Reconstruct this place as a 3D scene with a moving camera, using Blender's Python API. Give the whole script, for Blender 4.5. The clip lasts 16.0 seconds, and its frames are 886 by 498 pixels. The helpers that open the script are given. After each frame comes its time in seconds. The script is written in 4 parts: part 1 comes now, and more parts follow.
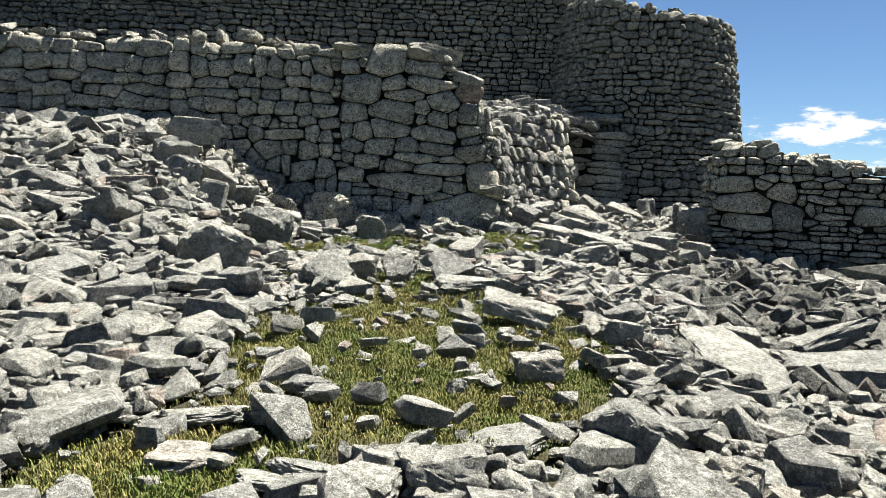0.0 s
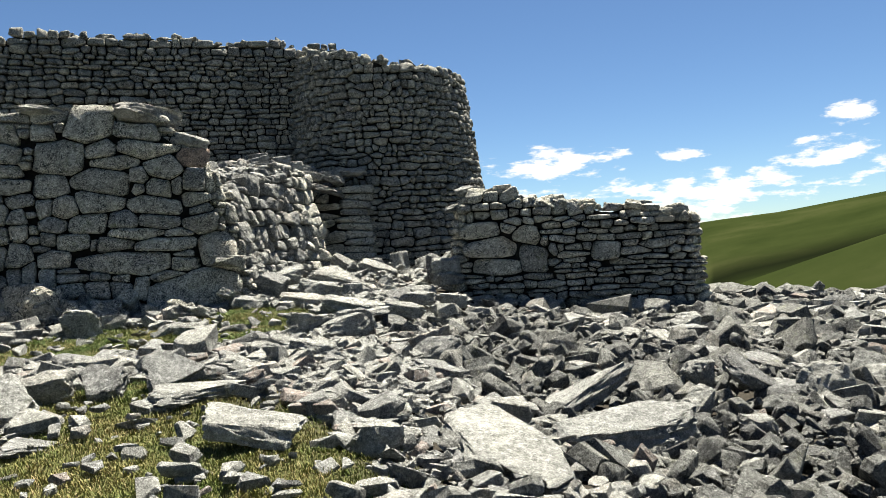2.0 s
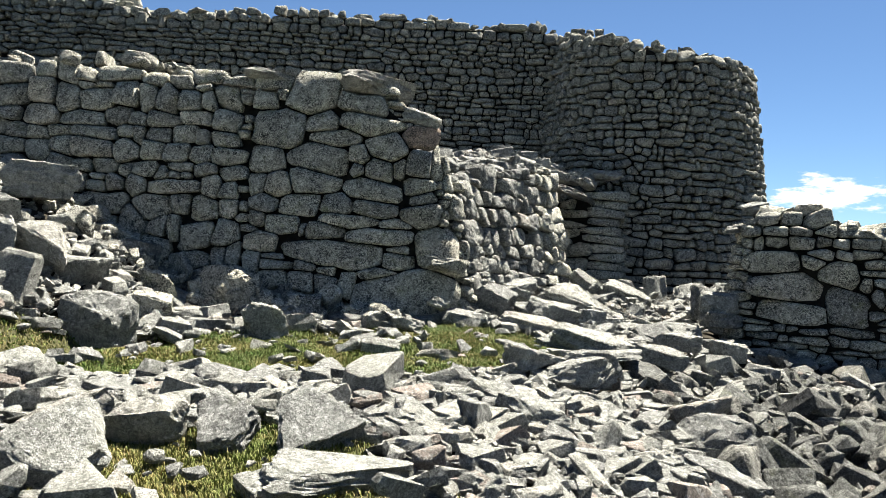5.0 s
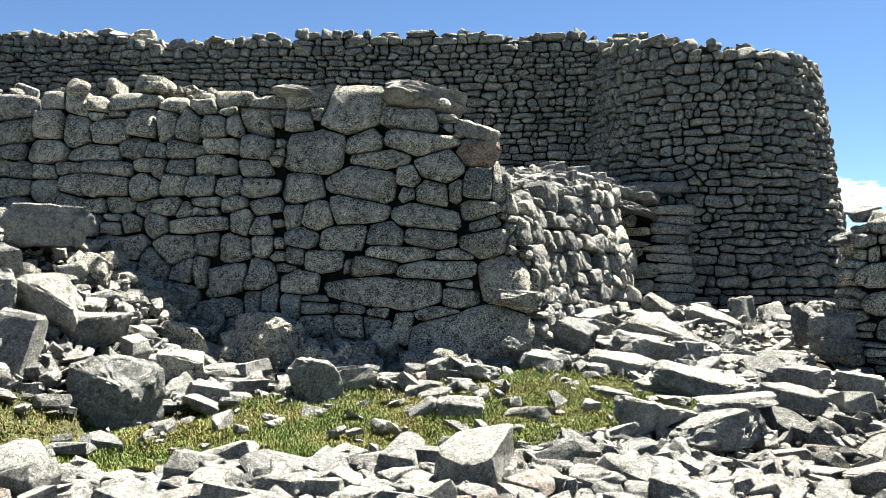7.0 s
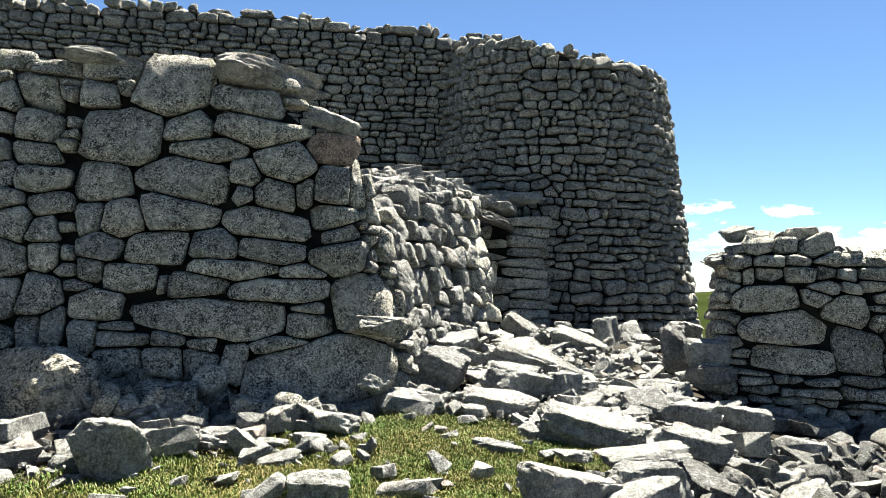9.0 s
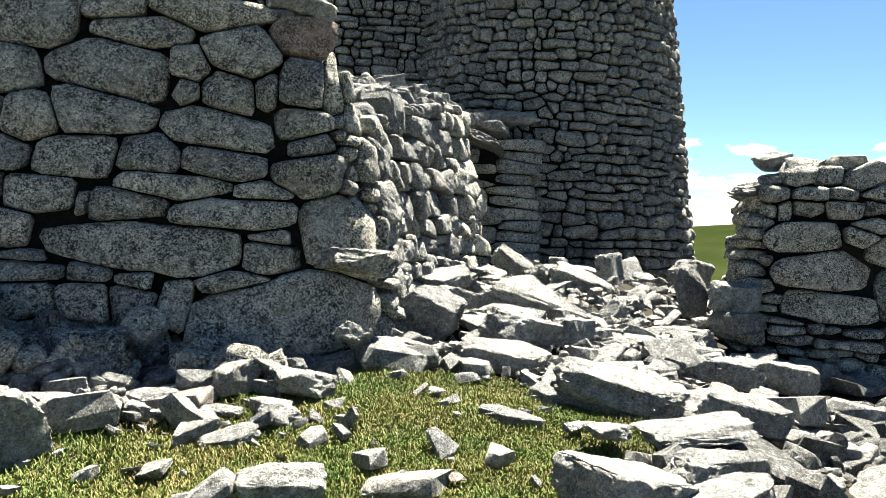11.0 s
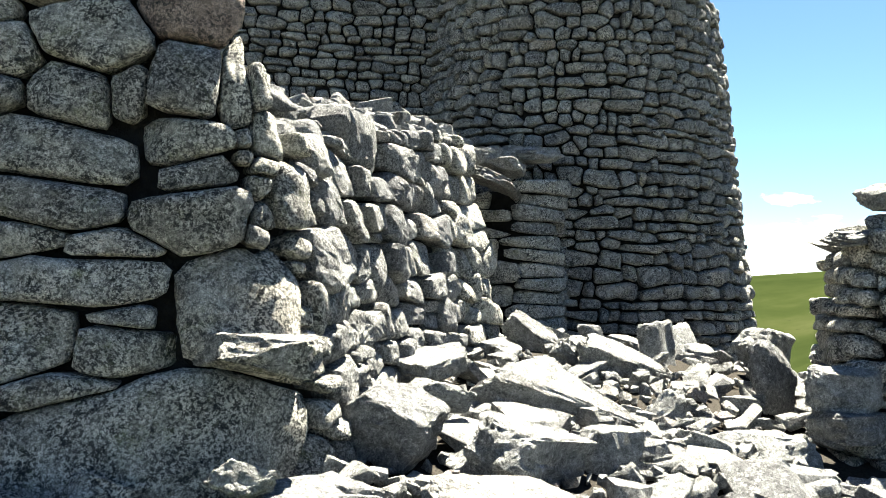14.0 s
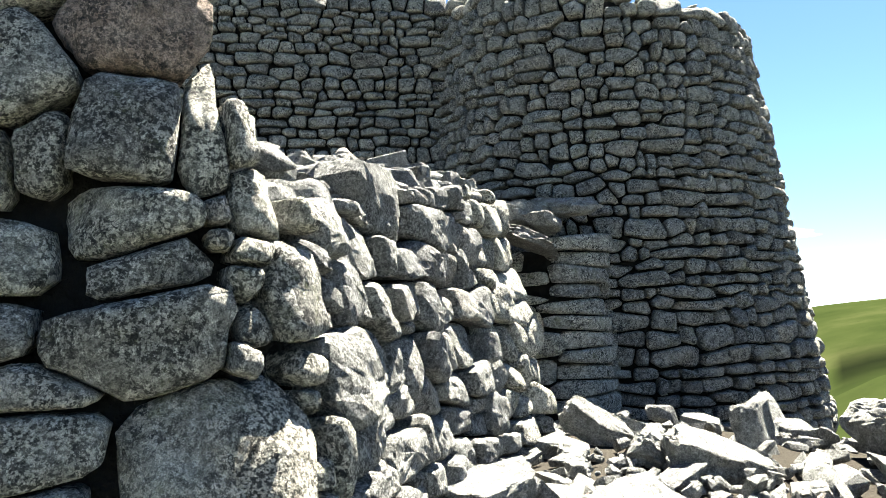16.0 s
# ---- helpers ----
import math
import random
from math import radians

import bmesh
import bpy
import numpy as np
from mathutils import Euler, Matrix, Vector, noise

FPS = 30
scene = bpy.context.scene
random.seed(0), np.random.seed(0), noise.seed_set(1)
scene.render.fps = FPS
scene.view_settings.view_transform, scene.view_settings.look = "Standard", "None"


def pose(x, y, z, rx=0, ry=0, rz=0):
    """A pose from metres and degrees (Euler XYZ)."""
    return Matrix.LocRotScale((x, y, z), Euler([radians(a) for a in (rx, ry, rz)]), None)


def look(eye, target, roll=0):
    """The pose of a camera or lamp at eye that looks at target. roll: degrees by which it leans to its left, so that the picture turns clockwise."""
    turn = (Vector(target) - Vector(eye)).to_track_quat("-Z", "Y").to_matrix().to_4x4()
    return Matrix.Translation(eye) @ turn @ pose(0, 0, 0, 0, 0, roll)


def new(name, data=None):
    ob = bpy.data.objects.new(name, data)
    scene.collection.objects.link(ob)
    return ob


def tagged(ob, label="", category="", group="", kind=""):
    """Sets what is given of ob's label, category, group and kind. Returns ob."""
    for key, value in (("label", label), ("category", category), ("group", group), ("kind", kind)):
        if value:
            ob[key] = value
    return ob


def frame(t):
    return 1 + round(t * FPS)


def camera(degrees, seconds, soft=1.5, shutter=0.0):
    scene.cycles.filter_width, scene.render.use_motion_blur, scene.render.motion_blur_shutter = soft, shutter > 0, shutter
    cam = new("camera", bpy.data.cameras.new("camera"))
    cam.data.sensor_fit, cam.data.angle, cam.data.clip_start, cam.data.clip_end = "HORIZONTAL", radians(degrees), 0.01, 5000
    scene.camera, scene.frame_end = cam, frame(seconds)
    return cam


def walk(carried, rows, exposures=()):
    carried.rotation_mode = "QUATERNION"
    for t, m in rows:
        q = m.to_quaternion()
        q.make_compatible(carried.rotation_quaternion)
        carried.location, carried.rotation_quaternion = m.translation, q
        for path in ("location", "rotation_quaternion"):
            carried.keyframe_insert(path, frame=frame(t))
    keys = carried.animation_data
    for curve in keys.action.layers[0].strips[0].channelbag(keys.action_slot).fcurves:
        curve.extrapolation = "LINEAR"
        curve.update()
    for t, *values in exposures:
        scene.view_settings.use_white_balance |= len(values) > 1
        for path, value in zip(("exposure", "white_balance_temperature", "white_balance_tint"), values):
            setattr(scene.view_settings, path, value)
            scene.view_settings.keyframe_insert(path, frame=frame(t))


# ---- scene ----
cam = camera(61.6, 16.0, soft=0.5)
PATH = [
    (0, (0.345, 0.299, 1.409), (0.287, 2.293, 1.258), 2.3),
    (0.5, (0.433, 0.757, 1.383), (0.794, 2.702, 1.091), 1.9),
    (1, (0.531, 1.019, 1.396), (1.065, 2.918, 1.067), 0.8),
    (1.5, (0.654, 1.217, 1.541), (1.201, 3.126, 1.295), -1.8),
    (2, (0.684, 1.271, 1.621), (1.25, 3.189, 1.6), -3.2),
    (2.5, (0.773, 1.608, 1.618), (1.362, 3.519, 1.633), -2.1),
    (3, (0.954, 1.963, 1.566), (1.539, 3.874, 1.486), -4.3),
    (3.5, (1.109, 2.407, 1.554), (1.697, 4.317, 1.465), -2.3),
    (4, (1.167, 2.849, 1.61), (1.709, 4.774, 1.615), 2.0),
    (4.5, (1.11, 3.271, 1.617), (1.358, 5.255, 1.63), 2.4),
    (5, (1.015, 3.743, 1.671), (0.947, 5.741, 1.677), 3.2),
    (5.2, (0.964, 3.868, 1.689), (0.808, 5.862, 1.687), 3.3),
    (7.3, (0.386, 5.227, 1.759), (0.301, 7.223, 1.85), -1.0),
    (7.5, (0.356, 5.349, 1.783), (0.362, 7.346, 1.885), -1.1),
    (8, (0.315, 5.795, 1.836), (0.392, 7.788, 1.982), -0.9),
    (8.5, (0.252, 6.133, 1.846), (0.407, 8.125, 1.93), 0.4),
    (9, (0.176, 6.499, 1.91), (0.509, 8.469, 1.999), 0.9),
    (9.5, (0.171, 6.908, 1.934), (0.554, 8.868, 2.037), 0.6),
    (10, (0.14, 7.256, 1.934), (0.568, 9.21, 1.957), 0.3),
    (10.2, (0.13, 7.398, 1.927), (0.579, 9.347, 1.904), 0.7),
    (12.3, (0.562, 8.516, 1.812), (0.922, 10.48, 1.698), 4.4),
    (12.5, (0.65, 8.671, 1.817), (0.987, 10.64, 1.708), 3.6),
    (13, (0.766, 9.135, 1.858), (1.1, 11.106, 1.823), 2.3),
    (13.5, (0.878, 9.44, 1.914), (1.263, 11.403, 1.912), 1.4),
    (14, (0.963, 9.772, 1.932), (1.299, 11.743, 1.976), 1.7),
    (14.5, (0.955, 10.101, 1.96), (1.167, 12.086, 2.081), 1.7),
    (15, (0.982, 10.43, 2.051), (1.193, 12.405, 2.289), -0.4),
    (15.5, (0.961, 10.864, 2.08), (1.197, 12.836, 2.317), -1.2),
    (16, (0.919, 11.058, 2.139), (1.245, 13.021, 2.337), -2.0),
]
walk(cam, [(t, look(eye, target, roll)) for t, eye, target, roll in PATH],
     exposures=[(0.0, 2.4, 7150, 8), (5.0, 2.7, 7150, 8), (7.5, 3.05, 7150, 8), (9.0, 3.05, 7150, 8), (13.5, 3.5, 7150, 8), (16.0, 3.75, 7150, 8)])

# ---------------------------------------------------------------- light
SUN_TO = Vector((0.25, 0.36, 0.89)).normalized()
sun = new("sun", bpy.data.lights.new("sun", "SUN"))
sun.data.energy, sun.data.angle, sun.data.color = 5.0, radians(0.53), (1.0, 0.985, 0.955)
sun.matrix_world = look(SUN_TO * 60, (0, 0, 0))

# clouds near the horizon: azimuth, elevation, half width, half height in degrees
CLOUDS = [(25.2, 5.3, 5.0, 1.3), (34.0, 5.3, 2.2, 0.6), (44.0, 4.6, 3.4, 1.0), (45.6, 7.1, 2.2, 0.8),
          (36.0, 2.6, 9.0, 1.3), (33.0, 0.4, 7.0, 1.7), (52.0, 3.5, 6.0, 1.2), (20.0, 2.2, 8.0, 1.3),
          (62.0, 6.0, 5.0, 1.4), (-60.0, 4.0, 9.0, 1.5), (110.0, 5.0, 8.0, 1.6), (170.0, 4.0, 9.0, 1.6), (-120.0, 5.0, 8.0, 1.5)]


def make_world():
    w = bpy.data.worlds.new("sky")
    scene.world = w
    w.use_nodes = True
    nt = w.node_tree
    nt.nodes.clear()
    N, L = nt.nodes.new, nt.links.new
    out, bg = N("ShaderNodeOutputWorld"), N("ShaderNodeBackground")
    sky = N("ShaderNodeTexSky")
    sky.sky_type, sky.sun_disc = "NISHITA", False
    sky.sun_elevation = math.asin(SUN_TO.z)
    sky.sun_rotation = math.atan2(SUN_TO.x, SUN_TO.y)
    sky.altitude, sky.air_density, sky.dust_density, sky.ozone_density = 2500, 1.0, 0.05, 2.2
    co = N("ShaderNodeTexCoord")
    sep = N("ShaderNodeSeparateXYZ")
    L(co.outputs["Generated"], sep.inputs[0])

    def op(kind, a, b=None, c=None):
        n = N("ShaderNodeMath")
        n.operation = kind
        for i, v in enumerate((a, b, c)):
            if v is None:
                continue
            if isinstance(v, (int, float)):
                n.inputs[i].default_value = v
            else:
                L(v, n.inputs[i])
        return n.outputs[0]
    az = op("MULTIPLY", op("ARCTAN2", sep.outputs[0], sep.outputs[1]), 180 / math.pi)
    el = op("MULTIPLY", op("ARCSINE", sep.outputs[2]), 180 / math.pi)
    comb = N("ShaderNodeCombineXYZ")
    L(op("MULTIPLY", az, 0.35), comb.inputs[0])
    L(el, comb.inputs[1])
    nz = N("ShaderNodeTexNoise")
    nz.inputs["Scale"].default_value, nz.inputs["Detail"].default_value, nz.inputs["Roughness"].default_value = 1.1, 7, 0.6
    L(comb.outputs[0], nz.inputs["Vector"])
    total = None
    for a, e, ra, re in CLOUDS:
        dx = op("DIVIDE", op("SUBTRACT", az, a), ra)
        dy = op("DIVIDE", op("SUBTRACT", el, e), re)
        d = op("SUBTRACT", 1.0, op("ADD", op("MULTIPLY", dx, dx), op("MULTIPLY", dy, dy)))
        total = d if total is None else op("MAXIMUM", total, d)
    m = op("ADD", op("MULTIPLY", op("MAXIMUM", total, -2.0), 0.32), op("MULTIPLY", op("SUBTRACT", nz.outputs[0], 0.5), 1.9))
    ramp = N("ShaderNodeMapRange")
    ramp.interpolation_type = "SMOOTHSTEP"
    ramp.inputs["From Min"].default_value, ramp.inputs["From Max"].default_value = 0.02, 0.34
    L(m, ramp.inputs["Value"])
    mix = N("ShaderNodeMix")
    mix.data_type = "RGBA"
    L(ramp.outputs[0], mix.inputs["Factor"])
    hue = N("ShaderNodeMix")
    hue.data_type, hue.blend_type = "RGBA", "MULTIPLY"
    hue.inputs["Factor"].default_value, hue.inputs["B"].default_value = 1.0, (0.30, 0.38, 0.46, 1)
    L(sky.outputs[0], hue.inputs["A"])
    L(hue.outputs["Result"], mix.inputs["A"])
    mix.inputs["B"].default_value = (4.5, 4.6, 4.75, 1)
    L(mix.outputs["Result"], bg.inputs[0])
    bg.inputs[1].default_value = 0.050
    L(bg.outputs[0], out.inputs[0])


make_world()


# ---------------------------------------------------------------- materials
def material(name, rough=0.85):
    m = bpy.data.materials.new(name)
    m.use_nodes = True
    nt = m.node_tree
    b = nt.nodes["Principled BSDF"]
    b.inputs["Roughness"].default_value = rough
    b.inputs["Specular IOR Level"].default_value = 0.12
    return m, nt, b


def noise_node(nt, scale, detail=4, rough=0.6, vec=None, dim="3D"):
    n = nt.nodes.new("ShaderNodeTexNoise")
    n.inputs["Scale"].default_value, n.inputs["Detail"].default_value, n.inputs["Roughness"].default_value = scale, detail, rough
    if vec:
        nt.links.new(vec, n.inputs["Vector"])
    return n.outputs[0]


def ramp_node(nt, value, stops):
    r = nt.nodes.new("ShaderNodeValToRGB")
    e = r.color_ramp.elements
    while len(e) < len(stops):
        e.new(0.5)
    for k, (p, c) in zip(e, stops):
        k.position, k.color = p, (*c, 1) if len(c) == 3 else c
    nt.links.new(value, r.inputs[0])
    return r.outputs[0]


def mix_node(nt, fac, a, b, how="MIX"):
    n = nt.nodes.new("ShaderNodeMix")
    n.data_type, n.blend_type = "RGBA", how
    for s, v in (("Factor", fac), ("A", a), ("B", b)):
        if isinstance(v, (int, float)):
            n.inputs[s].default_value = v
        elif isinstance(v, tuple):
            n.inputs[s].default_value = (*v, 1)
        else:
            nt.links.new(v, n.inputs[s])
    return n.outputs["Result"]


def bump_node(nt, bsdf, pairs):
    last = None
    for value, dist, strength in pairs:
        b = nt.nodes.new("ShaderNodeBump")
        b.inputs["Distance"].default_value, b.inputs["Strength"].default_value = dist, strength
        nt.links.new(value, b.inputs["Height"])
        if last:
            nt.links.new(last, b.inputs["Normal"])
        last = b.outputs[0]
    nt.links.new(last, bsdf.inputs["Normal"])


def stone_material(name, island, dark, light, lichen=0.5, speck=0.5, red=0.0, grit=0.85, relief=0.05):
    """Grey granite: mineral grain, pale crust, black and green lichen; each stone of its own tint."""
    m, nt, b = material(name, 0.9)
    pos = nt.nodes.new("ShaderNodeNewGeometry")
    if island:
        rnd = pos.outputs["Random Per Island"]
    else:
        rnd = nt.nodes.new("ShaderNodeObjectInfo").outputs["Random"]
    P = pos.outputs["Position"]
    broad, mid, fine = noise_node(nt, 2.2, 3, 0.6, P), noise_node(nt, 13, 6, 0.72, P), noise_node(nt, 90, 4, 0.75, P)
    col = ramp_node(nt, mid, [(0.34, dark), (0.64, light)])
    tint = ramp_node(nt, rnd, [(0.0, (0.66, 0.66, 0.67)), (0.3, (0.90, 0.91, 0.90)), (0.6, (1.04, 1.04, 1.0)), (0.85, (1.16, 1.15, 1.1)), (1.0, (1.24, 1.16, 1.08))])
    col = mix_node(nt, 1.0, col, tint, "MULTIPLY")
    if red:
        col = mix_node(nt, ramp_node(nt, rnd, [(1 - red - 0.01, (0, 0, 0)), (1 - red + 0.01, (0.6, 0.6, 0.6))]), col, (0.22, 0.168, 0.15))
    # pale crust, then black lichen in scattered dots and blots, then green lichen
    pale = ramp_node(nt, noise_node(nt, 27, 6, 0.75, P), [(0.53, (0, 0, 0)), (0.59, (0.6, 0.6, 0.6))])
    col = mix_node(nt, pale, col, tuple(1.25 * c for c in light))
    where = ramp_node(nt, noise_node(nt, 4.5, 4, 0.7, P), [(0.36, (0.4 * speck, 0.4 * speck, 0.4 * speck)), (0.56, (speck, speck, speck))])
    dots = ramp_node(nt, noise_node(nt, 62, 6, 0.72, P), [(0.49, (0, 0, 0)), (0.53, (1, 1, 1))])
    blots = ramp_node(nt, noise_node(nt, 19, 8, 0.78, P), [(0.545, (0, 0, 0)), (0.57, (1, 1, 1))])
    col = mix_node(nt, mix_node(nt, 1.0, dots, where, "MULTIPLY"), col, (0.035, 0.036, 0.034))
    col = mix_node(nt, mix_node(nt, 1.0, blots, where, "MULTIPLY"), col, (0.024, 0.025, 0.024))
    green = ramp_node(nt, noise_node(nt, 5.5, 5, 0.75, P), [(0.56, (0, 0, 0)), (0.70, (lichen, lichen, lichen))])
    col = mix_node(nt, green, col, (0.20, 0.215, 0.11))
    big = ramp_node(nt, broad, [(0.3, (0.8, 0.8, 0.8)), (0.7, (1.12, 1.12, 1.1))])
    col = mix_node(nt, 1.0, col, big, "MULTIPLY")
    grain = ramp_node(nt, noise_node(nt, 170, 3, 0.7, P), [(0.35, (0.4, 0.4, 0.4)), (0.62, (1.42, 1.42, 1.4))])
    col = mix_node(nt, grit, col, grain, "MULTIPLY")
    nt.links.new(col, b.inputs["Base Color"])
    bump_node(nt, b, [(mid, relief, 1.0), (fine, 0.018, 1.0)])
    return m


WALL_DARK, WALL_LIGHT = (0.225, 0.22, 0.195), (0.58, 0.566, 0.513)
M_STONE = stone_material("granite_wall", False, WALL_DARK, WALL_LIGHT, 0.5, 0.92)
M_STONES = stone_material("granite_wall_far", True, WALL_DARK, WALL_LIGHT, 0.4, 0.88)
UPPER_DARK, UPPER_LIGHT = (0.145, 0.144, 0.130), (0.41, 0.405, 0.372)
M_UPPER = stone_material("dark_granite_wall", False, UPPER_DARK, UPPER_LIGHT, 0.4, 0.9)
M_UPPERS = stone_material("dark_granite_wall_far", True, UPPER_DARK, UPPER_LIGHT, 0.4, 0.9)
M_ROCK = stone_material("granite_rock", False, (0.15, 0.152, 0.148), (0.365, 0.368, 0.358), 0.12, 0.5, 0.03, 0.7, 0.07)
M_RUBBLE = stone_material("granite_rubble", True, (0.14, 0.142, 0.138), (0.35, 0.353, 0.343), 0.1, 0.5, 0.04, 0.7, 0.07)
# lichened grey, its colour lowered further to carry the slope's shade
M_SLOPE = stone_material("lichened_shaded_rubble", True, (0.062, 0.063, 0.062), (0.205, 0.208, 0.203), 0.25, 0.75, 0.03)
M_RED = stone_material("reddish_stone", False, (0.19, 0.14, 0.118), (0.38, 0.30, 0.26), 0.3, 0.8)

M_FRESH = stone_material("broken_granite", False, (0.16, 0.162, 0.159), (0.37, 0.372, 0.364), 0.15, 0.75, 0.0, 0.8, 0.08)


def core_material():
    m, nt, b = material("wall_core_shade", 0.95)
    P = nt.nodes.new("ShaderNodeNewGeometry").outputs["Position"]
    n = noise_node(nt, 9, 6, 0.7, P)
    # near black: the shade deep in the joints is put into this colour
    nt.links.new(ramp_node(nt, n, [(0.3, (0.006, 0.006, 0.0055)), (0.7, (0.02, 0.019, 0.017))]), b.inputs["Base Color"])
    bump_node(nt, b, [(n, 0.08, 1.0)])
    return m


M_CORE = core_material()


def ground_material():
    m, nt, b = material("stony_ground", 0.95)
    b.inputs["Specular IOR Level"].default_value = 0.0
    P = nt.nodes.new("ShaderNodeNewGeometry").outputs["Position"]
    att = nt.nodes.new("ShaderNodeAttribute")
    att.attribute_name = "cover"
    sep = nt.nodes.new("ShaderNodeSeparateColor")
    nt.links.new(att.outputs["Color"], sep.inputs[0])
    fine, mid = noise_node(nt, 60, 5, 0.75, P), noise_node(nt, 6, 5, 0.7, P)
    # grit coloured almost black, carrying the shade in the gaps between rocks
    grit = ramp_node(nt, fine, [(0.3, (0.010, 0.009, 0.0075)), (0.7, (0.045, 0.041, 0.034))])
    turf = ramp_node(nt, mid, [(0.25, (0.04, 0.05, 0.016)), (0.5, (0.07, 0.074, 0.029)), (0.75, (0.12, 0.10, 0.052))])
    turf = mix_node(nt, 0.5, turf, ramp_node(nt, fine, [(0.3, (0.3, 0.3, 0.3)), (0.7, (1, 1, 1))]), "MULTIPLY")
    col = mix_node(nt, sep.outputs[0], grit, turf)
    # far pasture: broad tufts and hollows
    far, far2 = noise_node(nt, 0.012, 6, 0.62, P), noise_node(nt, 0.11, 5, 0.75, P)
    past = ramp_node(nt, far, [(0.3, (0.0084, 0.0126, 0.0038)), (0.55, (0.0135, 0.0182, 0.0058)), (0.72, (0.0210, 0.0245, 0.0092))])
    past = mix_node(nt, ramp_node(nt, far2, [(0.60, (0, 0, 0)), (0.72, (0.6, 0.6, 0.6))]), past, (0.009, 0.012, 0.005))
    col = mix_node(nt, sep.outputs[1], col, past)
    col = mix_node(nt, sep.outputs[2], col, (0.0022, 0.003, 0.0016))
    nt.links.new(col, b.inputs["Base Color"])
    bump_node(nt, b, [(mid, 0.05, 0.6), (fine, 0.015, 0.7)])
    return m


M_GROUND = ground_material()


def grass_material(name="grass", green=False):
    m, nt, b = material(name, 0.6)
    rnd = nt.nodes.new("ShaderNodeNewGeometry")
    P = rnd.outputs["Position"]
    a = ramp_node(nt, rnd.outputs["Random Per Island"], [(0.0, (0.06, 0.08, 0.023)), (0.45, (0.095, 0.107, 0.035)), (0.78, (0.13, 0.127, 0.052)), (1.0, (0.18, 0.162, 0.09))])
    if green:
        a = ramp_node(nt, rnd.outputs["Random Per Island"], [(0.0, (0.03, 0.065, 0.012)), (1.0, (0.085, 0.13, 0.032))])
    c = ramp_node(nt, noise_node(nt, 1.7, 3, 0.6, P), [(0.36, (0.72, 0.92, 0.62)), (0.62, (1.4, 1.2, 1.15))])
    nt.links.new(mix_node(nt, 1.0, a, c, "MULTIPLY"), b.inputs["Base Color"])
    b.inputs["Subsurface Weight"].default_value = 0.0
    return m


M_GRASS = grass_material()
M_HERB = grass_material("herbs", True)


# ---------------------------------------------------------------- helpers
def mesh_from(name, verts, faces, mat, smooth=False):
    me = bpy.data.meshes.new(name)
    me.from_pydata([tuple(v) for v in verts], [], faces)
    me.materials.append(mat)
    if smooth:
        me.polygons.foreach_set("use_smooth", [True] * len(me.polygons))
    me.update()
    return me


def part(name, me, parent, label="", m=None):
    ob = new(name, me)
    ob.parent = parent
    if m is not None:
        ob.matrix_basis = m
    if label:
        tagged(ob, label)
    return ob


def sstep(a):
    a = np.clip(a, 0, 1)
    return a * a * (3 - 2 * a)


rng = np.random.default_rng(7)


# ---------------------------------------------------------------- plan of the walls
class Line:
    """A wall's foot as a smooth line of plan points; outside is on the right of its way."""

    def __init__(self, pts, z0, batter):
        pts = np.array(pts, float)
        for _ in range(3):
            q = [pts[0]]
            for a, b in zip(pts[:-1], pts[1:]):
                q += [a * 0.75 + b * 0.25, a * 0.25 + b * 0.75]
            pts = np.array(q + [pts[-1]])
        self.p, self.z0, self.batter = pts, z0, batter
        d = np.diff(pts, axis=0)
        self.s = np.concatenate([[0], np.cumsum(np.hypot(d[:, 0], d[:, 1]))])
        n = np.stack([d[:, 1], -d[:, 0]], 1) / np.hypot(d[:, 0], d[:, 1])[:, None]
        n = np.vstack([n[:1], (n[1:] + n[:-1]) / 2, n[-1:]])
        self.n = n / np.hypot(n[:, 0], n[:, 1])[:, None]
        self.length = self.s[-1]

    def at(self, u):
        x, y = np.interp(u, self.s, self.p[:, 0]), np.interp(u, self.s, self.p[:, 1])
        nx, ny = np.interp(u, self.s, self.n[:, 0]), np.interp(u, self.s, self.n[:, 1])
        return x, y, nx, ny

    def place(self, u, v, d):
        x, y, nx, ny = self.at(u)
        off = d - self.batter * (v - self.z0)
        return np.stack([x + nx * off, y + ny * off, np.broadcast_to(v, x.shape)], -1)

    def u_of(self, x, y):
        return self.s[np.argmin((self.p[:, 0] - x) ** 2 + (self.p[:, 1] - y) ** 2)]


LOWER = Line([(-14, 13.25), (-8, 13.2), (-3, 13.15), (-0.3, 13.18), (0.72, 13.2), (1.16, 13.66), (1.36, 14.7), (2.1, 16.1), (2.92, 17.4)], 0.9, 0.19)
PIER = Line([(2.4, 19.35), (3.3, 18.93), (3.44, 18.85), (3.75, 18.88), (4.3, 19.2), (4.4, 19.9)], 1.2, 0.03)
TOWER_C, TOWER_R = (5.2, 22.1), 3.06
TOWER = Line([(TOWER_C[0] + TOWER_R * math.cos(a), TOWER_C[1] + TOWER_R * math.sin(a)) for a in np.radians(np.arange(165, 431, 8))], 1.0, 0.13)
BACK = Line([(-18, 21.4), (-8, 21.2), (0, 21.12), (4.0, 21.1)], 1.0, 0.13)
LOW = Line([(5.7, 16.3), (5.1, 15.3), (4.74, 14.68), (4.9, 14.28), (6.7, 13.62), (8.45, 12.85), (8.95, 12.75), (9.2, 13.1), (9.8, 14.9)], 0.3, 0.08)


def jag(u, k, amp):
    return amp * (np.sin(u * 5.1 + k) + np.sin(u * 11.7 + 2 * k) + np.sin(u * 2.3 + 3 * k)) / 2


